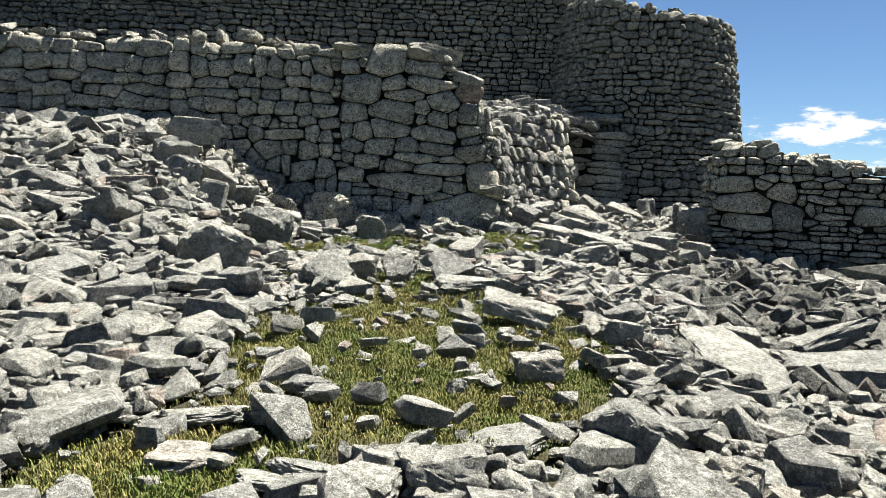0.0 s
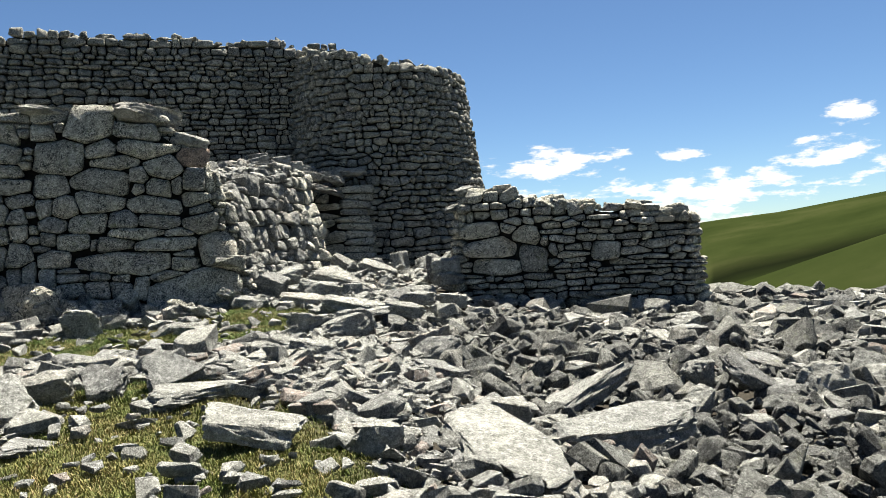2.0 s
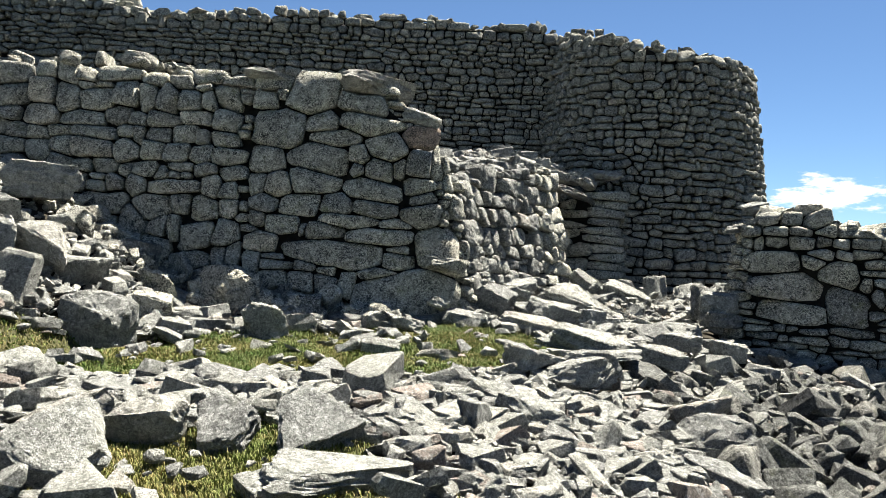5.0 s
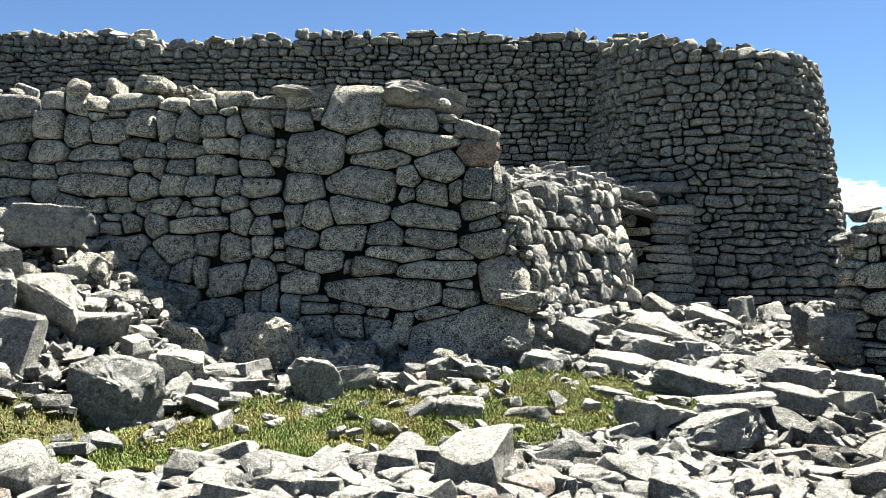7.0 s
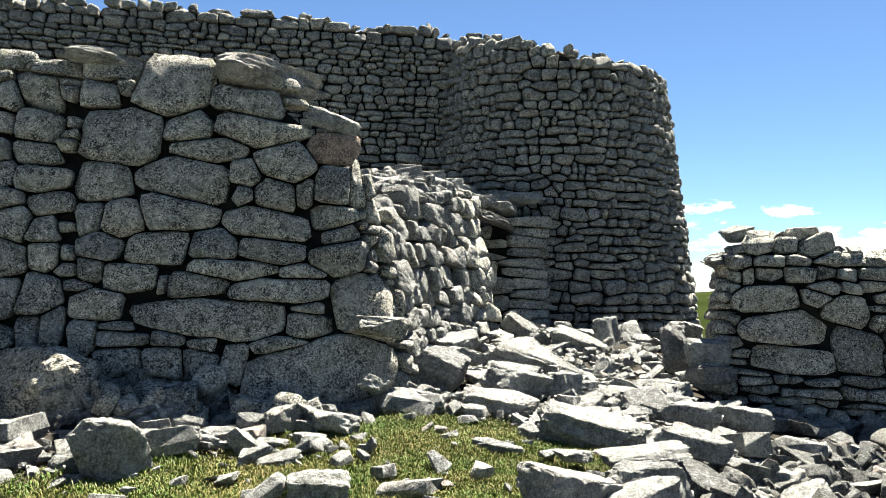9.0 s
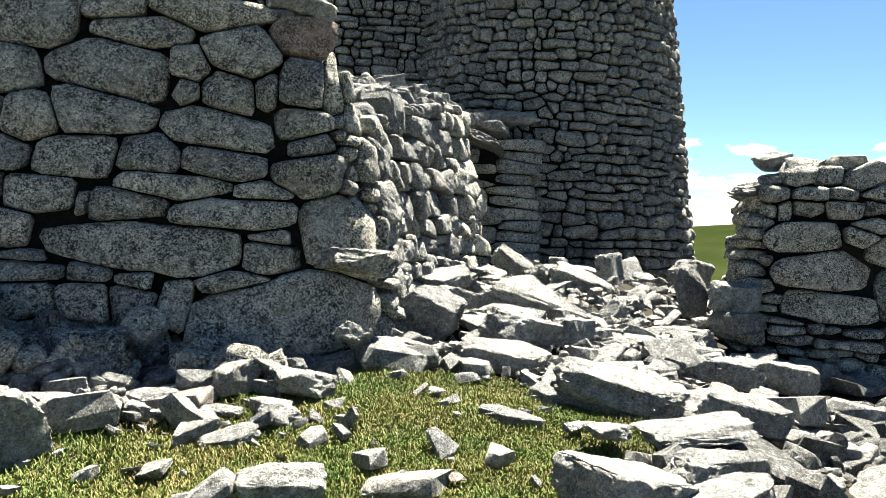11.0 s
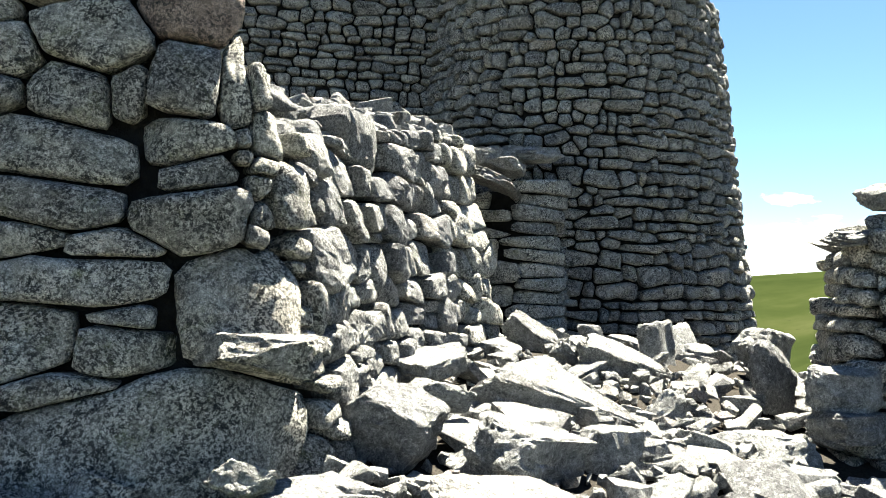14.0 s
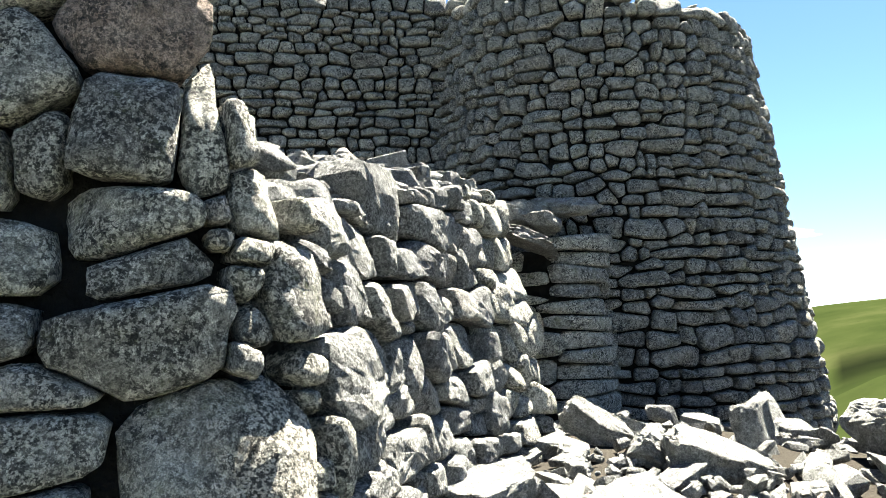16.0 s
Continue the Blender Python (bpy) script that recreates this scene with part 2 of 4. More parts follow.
def lower_top(u):
    ends = LOWER.u_of(0.95, 13.4)
    k = np.array([0, ends - 4.2, ends - 2.9, ends - 1.05, ends - 0.75, ends - 0.35, ends - 0.08, ends + 0.25, ends + 0.9, ends + 2.4, LOWER.length])
    return np.interp(u, k, [4.2, 4.08, 3.92, 3.82, 3.36, 3.18, 2.92, 2.68, 2.72, 3.05, 3.4]) + jag(u, 1, 0.05)


def tower_top(u):
    return np.interp(u, [0, 2, 5.2, 8.5, 11, 14], [7.0, 6.9, 6.36, 6.2, 6.15, 6.1]) + jag(u, 2, 0.07)


def back_top(u):
    x = u - 18
    return 7.26 + jag(u, 4, 0.08) + 0.22 * np.exp(-((x + 1.8) / 2.2) ** 2) + 0.12 * sstep((-2 - x) / 3) - 0.12 * sstep((-5.4 - x) / 0.3) + 0.3 * sstep((-7 - x) / 2)


def low_top(u):
    a, b = LOW.u_of(4.8, 14.55), LOW.u_of(9.1, 12.9)
    return np.interp(u, [0, a - 0.7, a, a + 0.25, a + 1.0, a + 2.2, b, b + 1, LOW.length], [2.1, 2.2, 2.25, 2.45, 2.55, 2.22, 1.95, 1.85, 1.8]) + jag(u, 5, 0.06)


# ---------------------------------------------------------------- ground
RETURN = np.array([(0.1, 13.75), (0.5, 14.8), (1.25, 16.3), (1.9, 17.4), (1.5, 17.7), (1.6, 19.1), (2.4, 19.6), (4.0, 22.2)])


def low_ground(x, y):
    z = 0.12 + 0.045 * np.clip(y, -30, 14) - 0.1 * np.clip(x - 1, 0, 5) - 0.02 * np.clip(x - 6, 0, 14)
    z = z + 0.5 * np.exp(-((x - 3.6) ** 2 + (y - 16.8) ** 2) / (2 * 2.1 ** 2)) + 0.35 * np.exp(-((x - 6) ** 2 + (y - 18.5) ** 2) / (2 * 2.0 ** 2))
    z = z + 1.45 * np.clip((-2.5 - x) / 2.6, 0, 1) ** 0.75 * sstep((y - 5.5) / 6.5)
    z = z + 0.14 * np.exp(-((y - 13.2) / 0.9) ** 2) * sstep((-0.5 - x) / 1.0)
    z = z - 0.28 * np.exp(-((x - 3.9) ** 2 / (2 * 1.1 ** 2) + (y - 8) ** 2 / (2 * 3.2 ** 2)))
    return z


def inside(x, y):
    xr = np.interp(y, RETURN[:, 1], RETURN[:, 0])
    return (y > 14.05) & (x < xr) & (y < 21.7) & (x > -16)


def ground_z(x, y):
    x, y = np.asarray(x, float), np.asarray(y, float)
    z = low_ground(x, y)
    hi = 2.8 + 0.13 * (y - 14) + 0.35 * np.exp(-((x - 2.2) ** 2 + (y - 19.6) ** 2) / 2.0) + 0.25 * np.exp(-((x - 1.7) ** 2 + (y - 16.6) ** 2) / 1.2)
    hi = np.minimum(hi, 2.5 + 0.21 * (y - 13.7) + 0.65 * (np.interp(y, RETURN[:, 1], RETURN[:, 0]) - x))
    z = np.where(inside(x, y), hi, z)
    # the land beyond: brow, valley, spur and ridge
    dx, dy = x - 1.0, y - 2.0
    r = np.hypot(dx, dy)
    az = np.degrees(np.arctan2(dx, dy))
    spur = np.tan(np.radians(np.interp(az, [-180, -40, 10, 34, 38, 48, 75, 120, 180], [-7, -7, -7, -6.5, -4.3, -0.9, 3.0, -4, -7])))
    ridge = np.tan(np.radians(np.interp(az, [-180, -60, 10, 29, 37, 41, 47, 60, 90, 130, 180], [-4, -2.5, -2.0, -0.35, 0.45, 0.75, 1.6, 3.2, 4.0, -1, -4])))
    e = 1.6
    far = np.interp(r, [0, 16, 30, 60, 130], [0, 0, -2.2, -8, -24])
    far_land = np.where(r < 130, far, 0)
    zs, zr = e + spur * 260, e + ridge * 760
    t1, t2, t3, t4 = sstep((r - 130) / 130), sstep((r - 262) / 70), sstep((r - 330) / 430), sstep((r - 760) / 900)
    prof = -24 + (zs + 24) * t1
    dip = np.minimum(zs, zr * 0.45) - 9
    prof = prof + (dip - prof) * t2
    prof = prof + (zr - prof) * t3
    prof = prof + (-130 - prof) * t4
    w = sstep((r - 16) / 20)
    return np.where(r < 130, z * (1 - w) + w * (0.9 * far + 0.1 * z) + (1 - w) * far, prof)


def grass_amount(x, y):
    a = np.exp(-(((x - 0.12) / 1.3) ** 2 + ((y - 5.4) / 2.1) ** 2) ** 3)
    a2 = np.exp(-(((x + 0.75) / 0.6) ** 2 + ((y - 3.1) / 0.5) ** 2) ** 3)
    b = np.exp(-(((x + 0.4) / 1.0) ** 2 + ((y - 7.8) / 0.65) ** 2) ** 3)
    u, v = (x + 0.15) * 0.88 + (y - 10.95) * 0.47, -(x + 0.15) * 0.47 + (y - 10.95) * 0.88
    c = np.exp(-((u / 3.0) ** 2 + (v / 1.1) ** 2) ** 3)
    e = np.exp(-(((x - 1.05) / 1.2) ** 2 + ((y - 12.2) / 0.85) ** 2) ** 3)
    return np.maximum.reduce([a, a2, b, c, e])


def make_ground():
    radii = np.concatenate([np.arange(0.15, 14, 0.12), 14 * 1.06 ** np.arange(0, 100)])
    na = 420
    ang = np.arange(na) * 2 * np.pi / na
    R, A = np.meshgrid(radii, ang, indexing="ij")
    X, Y = 1.0 + R * np.sin(A), 8.0 + R * np.cos(A)
    Z = ground_z(X, Y)
    for i in range(X.shape[0]):
        if radii[i] < 22:
            for j in range(na):
                Z[i, j] += 0.05 * noise.fractal((X[i, j] * 1.6, Y[i, j] * 1.6, 0), 0.8, 2.1, 4)
    n = X.size
    verts = np.stack([X.ravel(), Y.ravel(), Z.ravel()], 1).tolist() + [(1.0, 8.0, float(ground_z(1.0, 8.0)))]
    faces = []
    for i in range(len(radii) - 1):
        o = i * na
        for j in range(na):
            k = (j + 1) % na
            faces.append((o + j, o + k, o + na + k, o + na + j))
    faces += [(n, (j + 1) % na, j) for j in range(na)]
    me = mesh_from("ground", verts, faces, M_GROUND, True)
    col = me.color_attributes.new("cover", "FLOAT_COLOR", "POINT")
    G = grass_amount(X, Y).ravel()
    far = sstep((np.hypot(X - 3, Y - 10).ravel() - 26) / 16)
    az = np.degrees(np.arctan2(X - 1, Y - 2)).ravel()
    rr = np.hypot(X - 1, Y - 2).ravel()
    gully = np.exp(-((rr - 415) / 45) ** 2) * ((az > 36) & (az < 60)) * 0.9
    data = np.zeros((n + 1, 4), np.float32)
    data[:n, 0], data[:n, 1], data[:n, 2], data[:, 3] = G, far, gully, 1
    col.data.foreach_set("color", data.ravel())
    tagged(new("ground", me), "stony mountain ground with grassy patches and a green hillside", "ground", kind="structure")


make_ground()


# ---------------------------------------------------------------- dry-stone masonry
RAYS = 26
TH = np.arange(RAYS) * 2 * np.pi / RAYS


def lay(line, bottom, top, row, width, u0=0.0, u1=None, fixed=(), tilt=8):
    """Stones (u, v, w, h, angle) in rough courses between two heights, round those already fixed."""
    u1 = line.length if u1 is None else u1
    out = [tuple(f) for f in fixed]
    F = np.array(out) if out else np.zeros((0, 5))
    v, vmax = bottom, float(np.max(top(np.linspace(u0, u1, 300))))
    while v < vmax:
        h = row * rng.uniform(0.65, 1.4)
        u = u0 + rng.uniform(0, width)
        while u < u1:
            w = width * rng.choice([0.45, 0.7, 0.9, 1.1, 1.5, 1.9], p=[0.14, 0.22, 0.24, 0.2, 0.14, 0.06]) * rng.uniform(0.9, 1.1)
            hh = h * rng.uniform(0.7, 1.5)
            c = (u + w / 2, v + h / 2 + rng.uniform(-0.27, 0.27) * h)
            if c[1] + hh * 0.35 < top(np.array([c[0]]))[0]:
                if not len(F) or np.min(np.maximum(np.abs(F[:, 0] - c[0]) / (F[:, 2] / 2 + w * 0.22), np.abs(F[:, 1] - c[1]) / (F[:, 3] / 2 + hh * 0.22))) > 1:
                    out.append((*c, w, hh, radians(rng.normal(0, tilt))))
            u += w * rng.uniform(0.9, 1.02)
        v += h * 0.97
    return np.array(out)


def chinks(S, bottom, top, u0, u1, n, seed):
    """Small wedged stones in the holes that the large ones leave."""
    r = np.random.default_rng(seed)
    S = S.tolist()
    for u, v in zip(r.uniform(u0, u1, n), r.uniform(bottom, 3.9, n)):
        if v + 0.08 > float(top(np.array([u]))[0]):
            continue
        F = np.array(S)
        if np.min(np.maximum(np.abs(F[:, 0] - u) / (F[:, 2] / 2 + 0.035), np.abs(F[:, 1] - v) / (F[:, 3] / 2 + 0.025))) > 1.0:
            S.append([u, v, r.uniform(0.10, 0.22), r.uniform(0.07, 0.13), r.normal(0, 0.3)])
    return np.array(S)


def outlines(S, gap, boxy=3.0, reach=1.3):
    """Each stone's outline: flat joints shared with its neighbours, worn corners. Gives way (u, v) of every ray and its length."""
    A, B = S[:, 2] / 2, S[:, 3] / 2
    res = []
    for i in range(len(S)):
        du, dv = S[:, 0] - S[i, 0], S[:, 1] - S[i, 1]
        p, q = du / (A + A[i]), dv / (B + B[i])
        m = (np.abs(p) ** boxy + np.abs(q) ** boxy) ** (1 / boxy)
        near = np.where((m < 1.7) & (m > 0.02))[0]
        nu = np.sign(p[near]) * np.abs(p[near]) ** (boxy - 1) / (A[near] + A[i])
        nv = np.sign(q[near]) * np.abs(q[near]) ** (boxy - 1) / (B[near] + B[i])
        lo, hi = np.minimum(near, i), np.maximum(near, i)
        turn = 0.6 * np.minimum(1, 1.7 * np.minimum(B[near] / A[near], B[i] / A[i])) * (np.modf(np.abs(np.sin(lo * 12.9898 + hi * 78.233) * 43758.5))[0] - 0.5)
        k = np.hypot(nu, nv)
        nu, nv = (nu * np.cos(turn) - nv * np.sin(turn)) / k, (nu * np.sin(turn) + nv * np.cos(turn)) / k
        si, sj = np.abs(nu) * A[i] + np.abs(nv) * B[i], np.abs(nu) * A[near] + np.abs(nv) * B[near]
        h = (nu * du[near] + nv * dv[near]) * si / (si + sj)
        flat = min(1.0, 1.4 * B[i] / A[i])
        a4 = S[i, 4] * flat + np.array([0, 0.5, 1, 1.5]) * np.pi + rng.normal(0, 0.16, 4) * (1, flat, 1, flat)
        h4 = np.array([A[i], B[i], A[i], B[i]]) * reach * rng.uniform(0.9, 1.1, 4)
        f5 = rng.uniform(0, 2 * np.pi, 2)
        a5 = np.arctan2(np.sin(f5) / B[i], np.cos(f5) / A[i])
        h5 = rng.uniform(1.12, 1.5, 2) / np.hypot(np.cos(f5) / A[i], np.sin(f5) / B[i])
        N = np.stack([np.concatenate([nu, np.cos(a4), np.cos(a5)]), np.concatenate([nv, np.sin(a4), np.sin(a5)])])
        H = np.maximum(np.concatenate([h, h4, h5]) - gap * rng.uniform(0.5, 1.5, len(h) + 6), 0.02)
        d = np.stack([A[i] * np.cos(TH), B[i] * np.sin(TH)], 1)
        d /= np.hypot(d[:, 0], d[:, 1])[:, None]
        P = rng.uniform(20, 48)
        c = np.maximum(d @ N / H, 1e-3)
        n = len(near)
        past = np.abs(-nv * (d[:, :1] / c[:, :n] - du[near]) + nu * (d[:, 1:] / c[:, :n] - dv[near])) / (np.abs(nv) * A[near] + np.abs(nu) * B[near] + 0.03)
        c[:, :n] *= np.clip(1.0 - 0.9 * (past - 1.15), 0.05, 1.0)
        r = (c ** P).sum(1) ** (-1 / P)
        r = r * (1 + 0.03 * np.array([noise.noise((2.2 * a, 2.2 * b, i * 0.7)) for a, b in d]))
        r = np.minimum(r, 1.12 * (np.roll(r, 1) + np.roll(r, -1)) / 2)
        res.append((d, r))
    return res


# inset from the outline in metres, share of the outline, depth
RINGS = ((0.03, 1.0, -0.22), (0.003, 1.0, -0.07), (0.0, 1.0, -0.03), (0.007, 1.0, -0.006), (0.016, 1.0, 0.008), (0.0, 0.72, 0.02), (0.0, 0.42, 0.024))


def stone_shape(line, st, outline, proud, rough):
    """One stone: hidden tail, worn arris, and an uneven face."""
    u, v, w, h, _ = st
    way, r = outline
    ragged = 1.5 if line is LOWER and u > CORNER_U + 0.35 else 1.0
    d0 = rng.uniform(-0.4, 1.0) * proud * ragged
    tx, ty = rng.normal(0, rough * ragged, 2)
    size = min(w, h)
    fa, fk, fs = rng.uniform(0, 2 * np.pi, 2), rng.uniform(0.05, 0.3, 2) * size, rng.uniform(0.0, 0.55, 2)
    verts = []
    for inset, f, d in RINGS:
        rr = np.maximum(r * f - inset, 0.72 * r * f)
        if -0.05 < d < 0.015:
            rr = rr * (1 + rng.normal(0, 0.012, RAYS))
        du, dv = rr * way[:, 0], rr * way[:, 1]
        dd = np.full(RAYS, d * (0.5 + size * 2.2) if d > 0 else d)
        if d > -0.1:
            dd = dd + d0 + tx * du + ty * dv
            for a, k, m in zip(fa, fk, fs):
                dd = dd - m * np.clip(du * np.cos(a) + dv * np.sin(a) - k, 0, 0.12)
            if inset > 0.005 or f < 1:
                dd = dd + np.array([(0.055 if ragged > 1 else 0.035) * size ** 0.5 * noise.fractal((3.1 * (u + a), 3.1 * (v + c), 5.0 * d0 + u), 0.7, 2.2, 4) for a, c in zip(du, dv)])
        verts.append(line.place(u + du, v + dv, dd))
    verts.append(line.place(np.array([u]), np.array([v]), np.array([0.024 + d0])))
    return np.concatenate(verts)


STONE_FACES = []
for ring in range(6):
    for q in range(RAYS):
        q2 = (q + 1) % RAYS
        STONE_FACES.append((ring * RAYS + q, ring * RAYS + q2, ring * RAYS + RAYS + q2, ring * RAYS + RAYS + q))
STONE_FACES += [(6 * RAYS + q, 6 * RAYS + (q + 1) % RAYS, 7 * RAYS) for q in range(RAYS)]


def core(name, line, bottom, top, thick, parent, u0=0.0, u1=None, depth=0.15, mat=None):
    """The hearting of a wall, behind its facing stones, with its own thickness."""
    u = np.arange(u0, (line.length if u1 is None else u1) + 0.1, 0.2)
    t = top(u) - 0.14
    a = line.place(u, np.full_like(u, bottom), np.full_like(u, -depth))
    b = line.place(u, t, np.full_like(u, -depth))
    x, y, nx, ny = line.at(u)
    c = np.stack([b[:, 0] - nx * thick, b[:, 1] - ny * thick, t], 1)
    d = np.stack([a[:, 0] - nx * (thick + 0.2), a[:, 1] - ny * (thick + 0.2), np.full_like(u, bottom)], 1)
    n = len(u)
    V = np.concatenate([a, b, c, d])
    F = []
    for i in range(n - 1):
        for k in range(4):
            p, q = k * n, ((k + 1) % 4) * n
            F.append((p + i, p + i + 1, q + i + 1, q + i))
    F += [(0, n, 2 * n, 3 * n), (n - 1, 4 * n - 1, 3 * n - 1, 2 * n - 1)]
    return part(name, mesh_from(name, V, F, mat or M_CORE), parent, "packed rubble hearting behind the facing stones, coloured near black as joint shade")


def shaped_stone(v, mat):
    """A facing stone: crisp arris and sides, worn face; freshly broken ones are angular all over."""
    me = mesh_from("stone", v, STONE_FACES, mat, True)
    flat = len(STONE_FACES) if mat is M_FRESH else RAYS
    me.polygons.foreach_set("use_smooth", [i >= flat for i in range(len(STONE_FACES))])
    return me


def face(parent, line, S, gap, proud, rough, near, limit=290, special=None, mats=None):
    """Facing stones of a wall: those nearest to the path singly, the others joined."""
    one, many = mats or (M_STONE, M_STONES)
    outl = outlines(S, gap, 2.8, 1.5 if line is LOWER else 1.35)
    mid = line.place(S[:, 0], S[:, 1], np.zeros(len(S)))
    order = np.argsort(np.hypot(mid[:, 0] - near[0], mid[:, 1] - near[1]))
    single = set(order[:limit].tolist())
    allv, allf, k = [], [], 0
    for i in range(len(S)):
        v = stone_shape(line, S[i], outl[i], proud, rough)
        if i in single:
            c = mid[i]
            mat = special(S[i]) if special else one
            part("stone", shaped_stone(v - c, mat), parent, m=Matrix.Translation(c))
        else:
            allv.append(v)
            allf += [tuple(a + k for a in f) for f in STONE_FACES]
            k += len(v)
    if allv:
        ob = part("facing_stones", mesh_from("facing_stones", np.concatenate(allv), allf, many, True), parent)
        tagged(ob, "many grey facing stones laid dry", kind="stuff")


def wall(name, label):
    ob = new(name)
    return tagged(ob, label, "stone wall", kind="structure")


# the large stones of the lower wall by the corner: plan x, height, width, height of each
COURSES = [
    [(-1.72, 3.81, 0.54, 0.21), (-1.82, 3.58, 0.32, 0.29), (-1.59, 3.68, 0.14, 0.16), (-1.18, 3.66, 0.69, 0.49), (-0.52, 3.54, 0.66, 0.36)],
    [(-1.57, 3.19, 0.75, 0.58), (-1.04, 3.29, 0.48, 0.34), (-0.37, 3.33, 0.86, 0.40), (0.33, 3.12, 0.57, 0.32)],
    [(-0.81, 3.12, 0.76, 0.31), (-0.16, 3.00, 0.66, 0.41)],
    [(-1.71, 2.77, 0.44, 0.37), (-1.05, 2.80, 0.86, 0.43), (-0.49, 2.90, 0.30, 0.29), (-0.49, 2.68, 0.15, 0.18), (-0.19, 2.67, 0.44, 0.47), (0.04, 2.70, 0.18, 0.30), (0.36, 2.79, 0.41, 0.46), (0.67, 2.79, 0.26, 0.40)],
    [(-1.81, 2.42, 0.21, 0.31), (-1.54, 2.43, 0.36, 0.35), (-1.06, 2.50, 0.70, 0.35), (-0.26, 2.42, 0.86, 0.46), (0.34, 2.51, 0.54, 0.27)],
    [(-1.71, 2.17, 0.39, 0.25), (-1.23, 2.16, 0.54, 0.36), (-0.74, 2.21, 0.45, 0.32), (-0.23, 2.19, 0.63, 0.26), (0.42, 2.32, 0.37, 0.20), (0.39, 2.14, 0.60, 0.38)],
    [(-1.78, 1.98, 0.22, 0.21), (-1.42, 1.93, 0.49, 0.27), (-0.58, 2.00, 0.71, 0.19), (-0.88, 1.84, 0.54, 0.25), (-0.15, 1.80, 0.88, 0.25), (0.06, 1.98, 0.38, 0.12), (0.70, 1.69, 0.75, 0.57), (-1.17, 1.84, 0.09, 0.18)],
    [(-1.68, 1.65, 0.40, 0.26), (-0.77, 1.56, 1.41, 0.43), (0.15, 1.50, 0.47, 0.23), (0.10, 1.65, 0.29, 0.09), (-1.50, 1.48, 0.31, 0.08), (-1.77, 1.40, 0.18, 0.31)],
    [(-1.43, 1.39, 0.48, 0.14), (-1.12, 1.39, 0.26, 0.15), (-0.79, 1.34, 0.20, 0.13), (0.30, 1.10, 1.43, 0.59), (-1.10, 1.18, 0.32, 0.27), (-0.79, 1.15, 0.34, 0.31), (-0.54, 1.19, 0.21, 0.34), (-0.14, 1.34, 0.42, 0.11), (-1.49, 1.19, 0.42, 0.24)],
]
CORNER_U = LOWER.u_of(0.86, 13.32)


def u_at(x):
    return float(np.interp(x, LOWER.p[LOWER.p[:, 1] < 13.6][:, 0], LOWER.s[LOWER.p[:, 1] < 13.6]))


lower = wall("wall_lower", "lower dry-stone wall of large lichened grey stones with a rounded corner")
fixed = [(u_at(x), z, w * 1.1, h * (0.85 if z == 3.12 else 1.12), radians(rng.normal(-2, 2))) for course in COURSES for x, z, w, h in course]
S = lay(LOWER, 0.35, lower_top, 0.27, 0.40, 3.0, CORNER_U + 0.25, fixed)
S2 = lay(LOWER, 0.7, lower_top, 0.23, 0.36, CORNER_U + 0.25, LOWER.length - 0.15, S[(S[:, 0] + S[:, 2] / 2) > CORNER_U - 0.2], tilt=18)
S = np.array(sorted({tuple(r) for r in np.concatenate([S, S2]).tolist()}))
S = chinks(S, 0.6, lower_top, 8.0, LOWER.length - 0.2, 9000, 5)
face(lower, LOWER, S, 0.005, 0.055, 0.08, (1.0, 12.0), 300, lambda s: M_RED if abs(s[0] - u_at(0.33)) < 0.06 and abs(s[1] - 3.12) < 0.05 else M_FRESH if s[0] > CORNER_U + 0.5 else M_STONE)
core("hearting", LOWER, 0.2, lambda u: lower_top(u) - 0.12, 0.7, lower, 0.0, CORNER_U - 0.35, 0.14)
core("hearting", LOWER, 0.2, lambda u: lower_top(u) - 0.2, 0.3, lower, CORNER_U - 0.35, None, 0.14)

pier = wall("wall_door_pier", "stacked flat slabs forming the jamb of a low doorway")
top_pier = lambda u: 3.05 + jag(u, 3, 0.04)
pu = PIER.u_of(3.85, 18.95)
stack = [(pu + rng.uniform(-0.06, 0.06), 1.0 + 0.18 * k + rng.uniform(-0.02, 0.02), rng.uniform(0.85, 1.05), rng.uniform(0.15, 0.21), rng.normal(0, 0.03)) for k in range(12)]
face(pier, PIER, lay(PIER, 0.9, top_pier, 0.18, 0.5, fixed=stack, tilt=2), 0.006, 0.05, 0.05, (3.5, 17.0), 120)
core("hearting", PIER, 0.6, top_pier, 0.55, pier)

tower = wall("wall_tower", "tall rounded bastion of grey dry-laid stones leaning inward")
S = lay(TOWER, 0.6, tower_top, 0.17, 0.34, 0.2, 11.5, tilt=6)
face(tower, TOWER, S, 0.011, 0.05, 0.09, (5.0, 19.5), 300, mats=(M_UPPER, M_UPPERS))
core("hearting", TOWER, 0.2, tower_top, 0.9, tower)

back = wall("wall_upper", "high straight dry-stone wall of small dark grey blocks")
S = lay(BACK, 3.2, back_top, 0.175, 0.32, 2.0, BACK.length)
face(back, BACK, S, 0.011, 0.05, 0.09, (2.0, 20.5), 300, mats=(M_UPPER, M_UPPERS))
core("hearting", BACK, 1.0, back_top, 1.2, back)

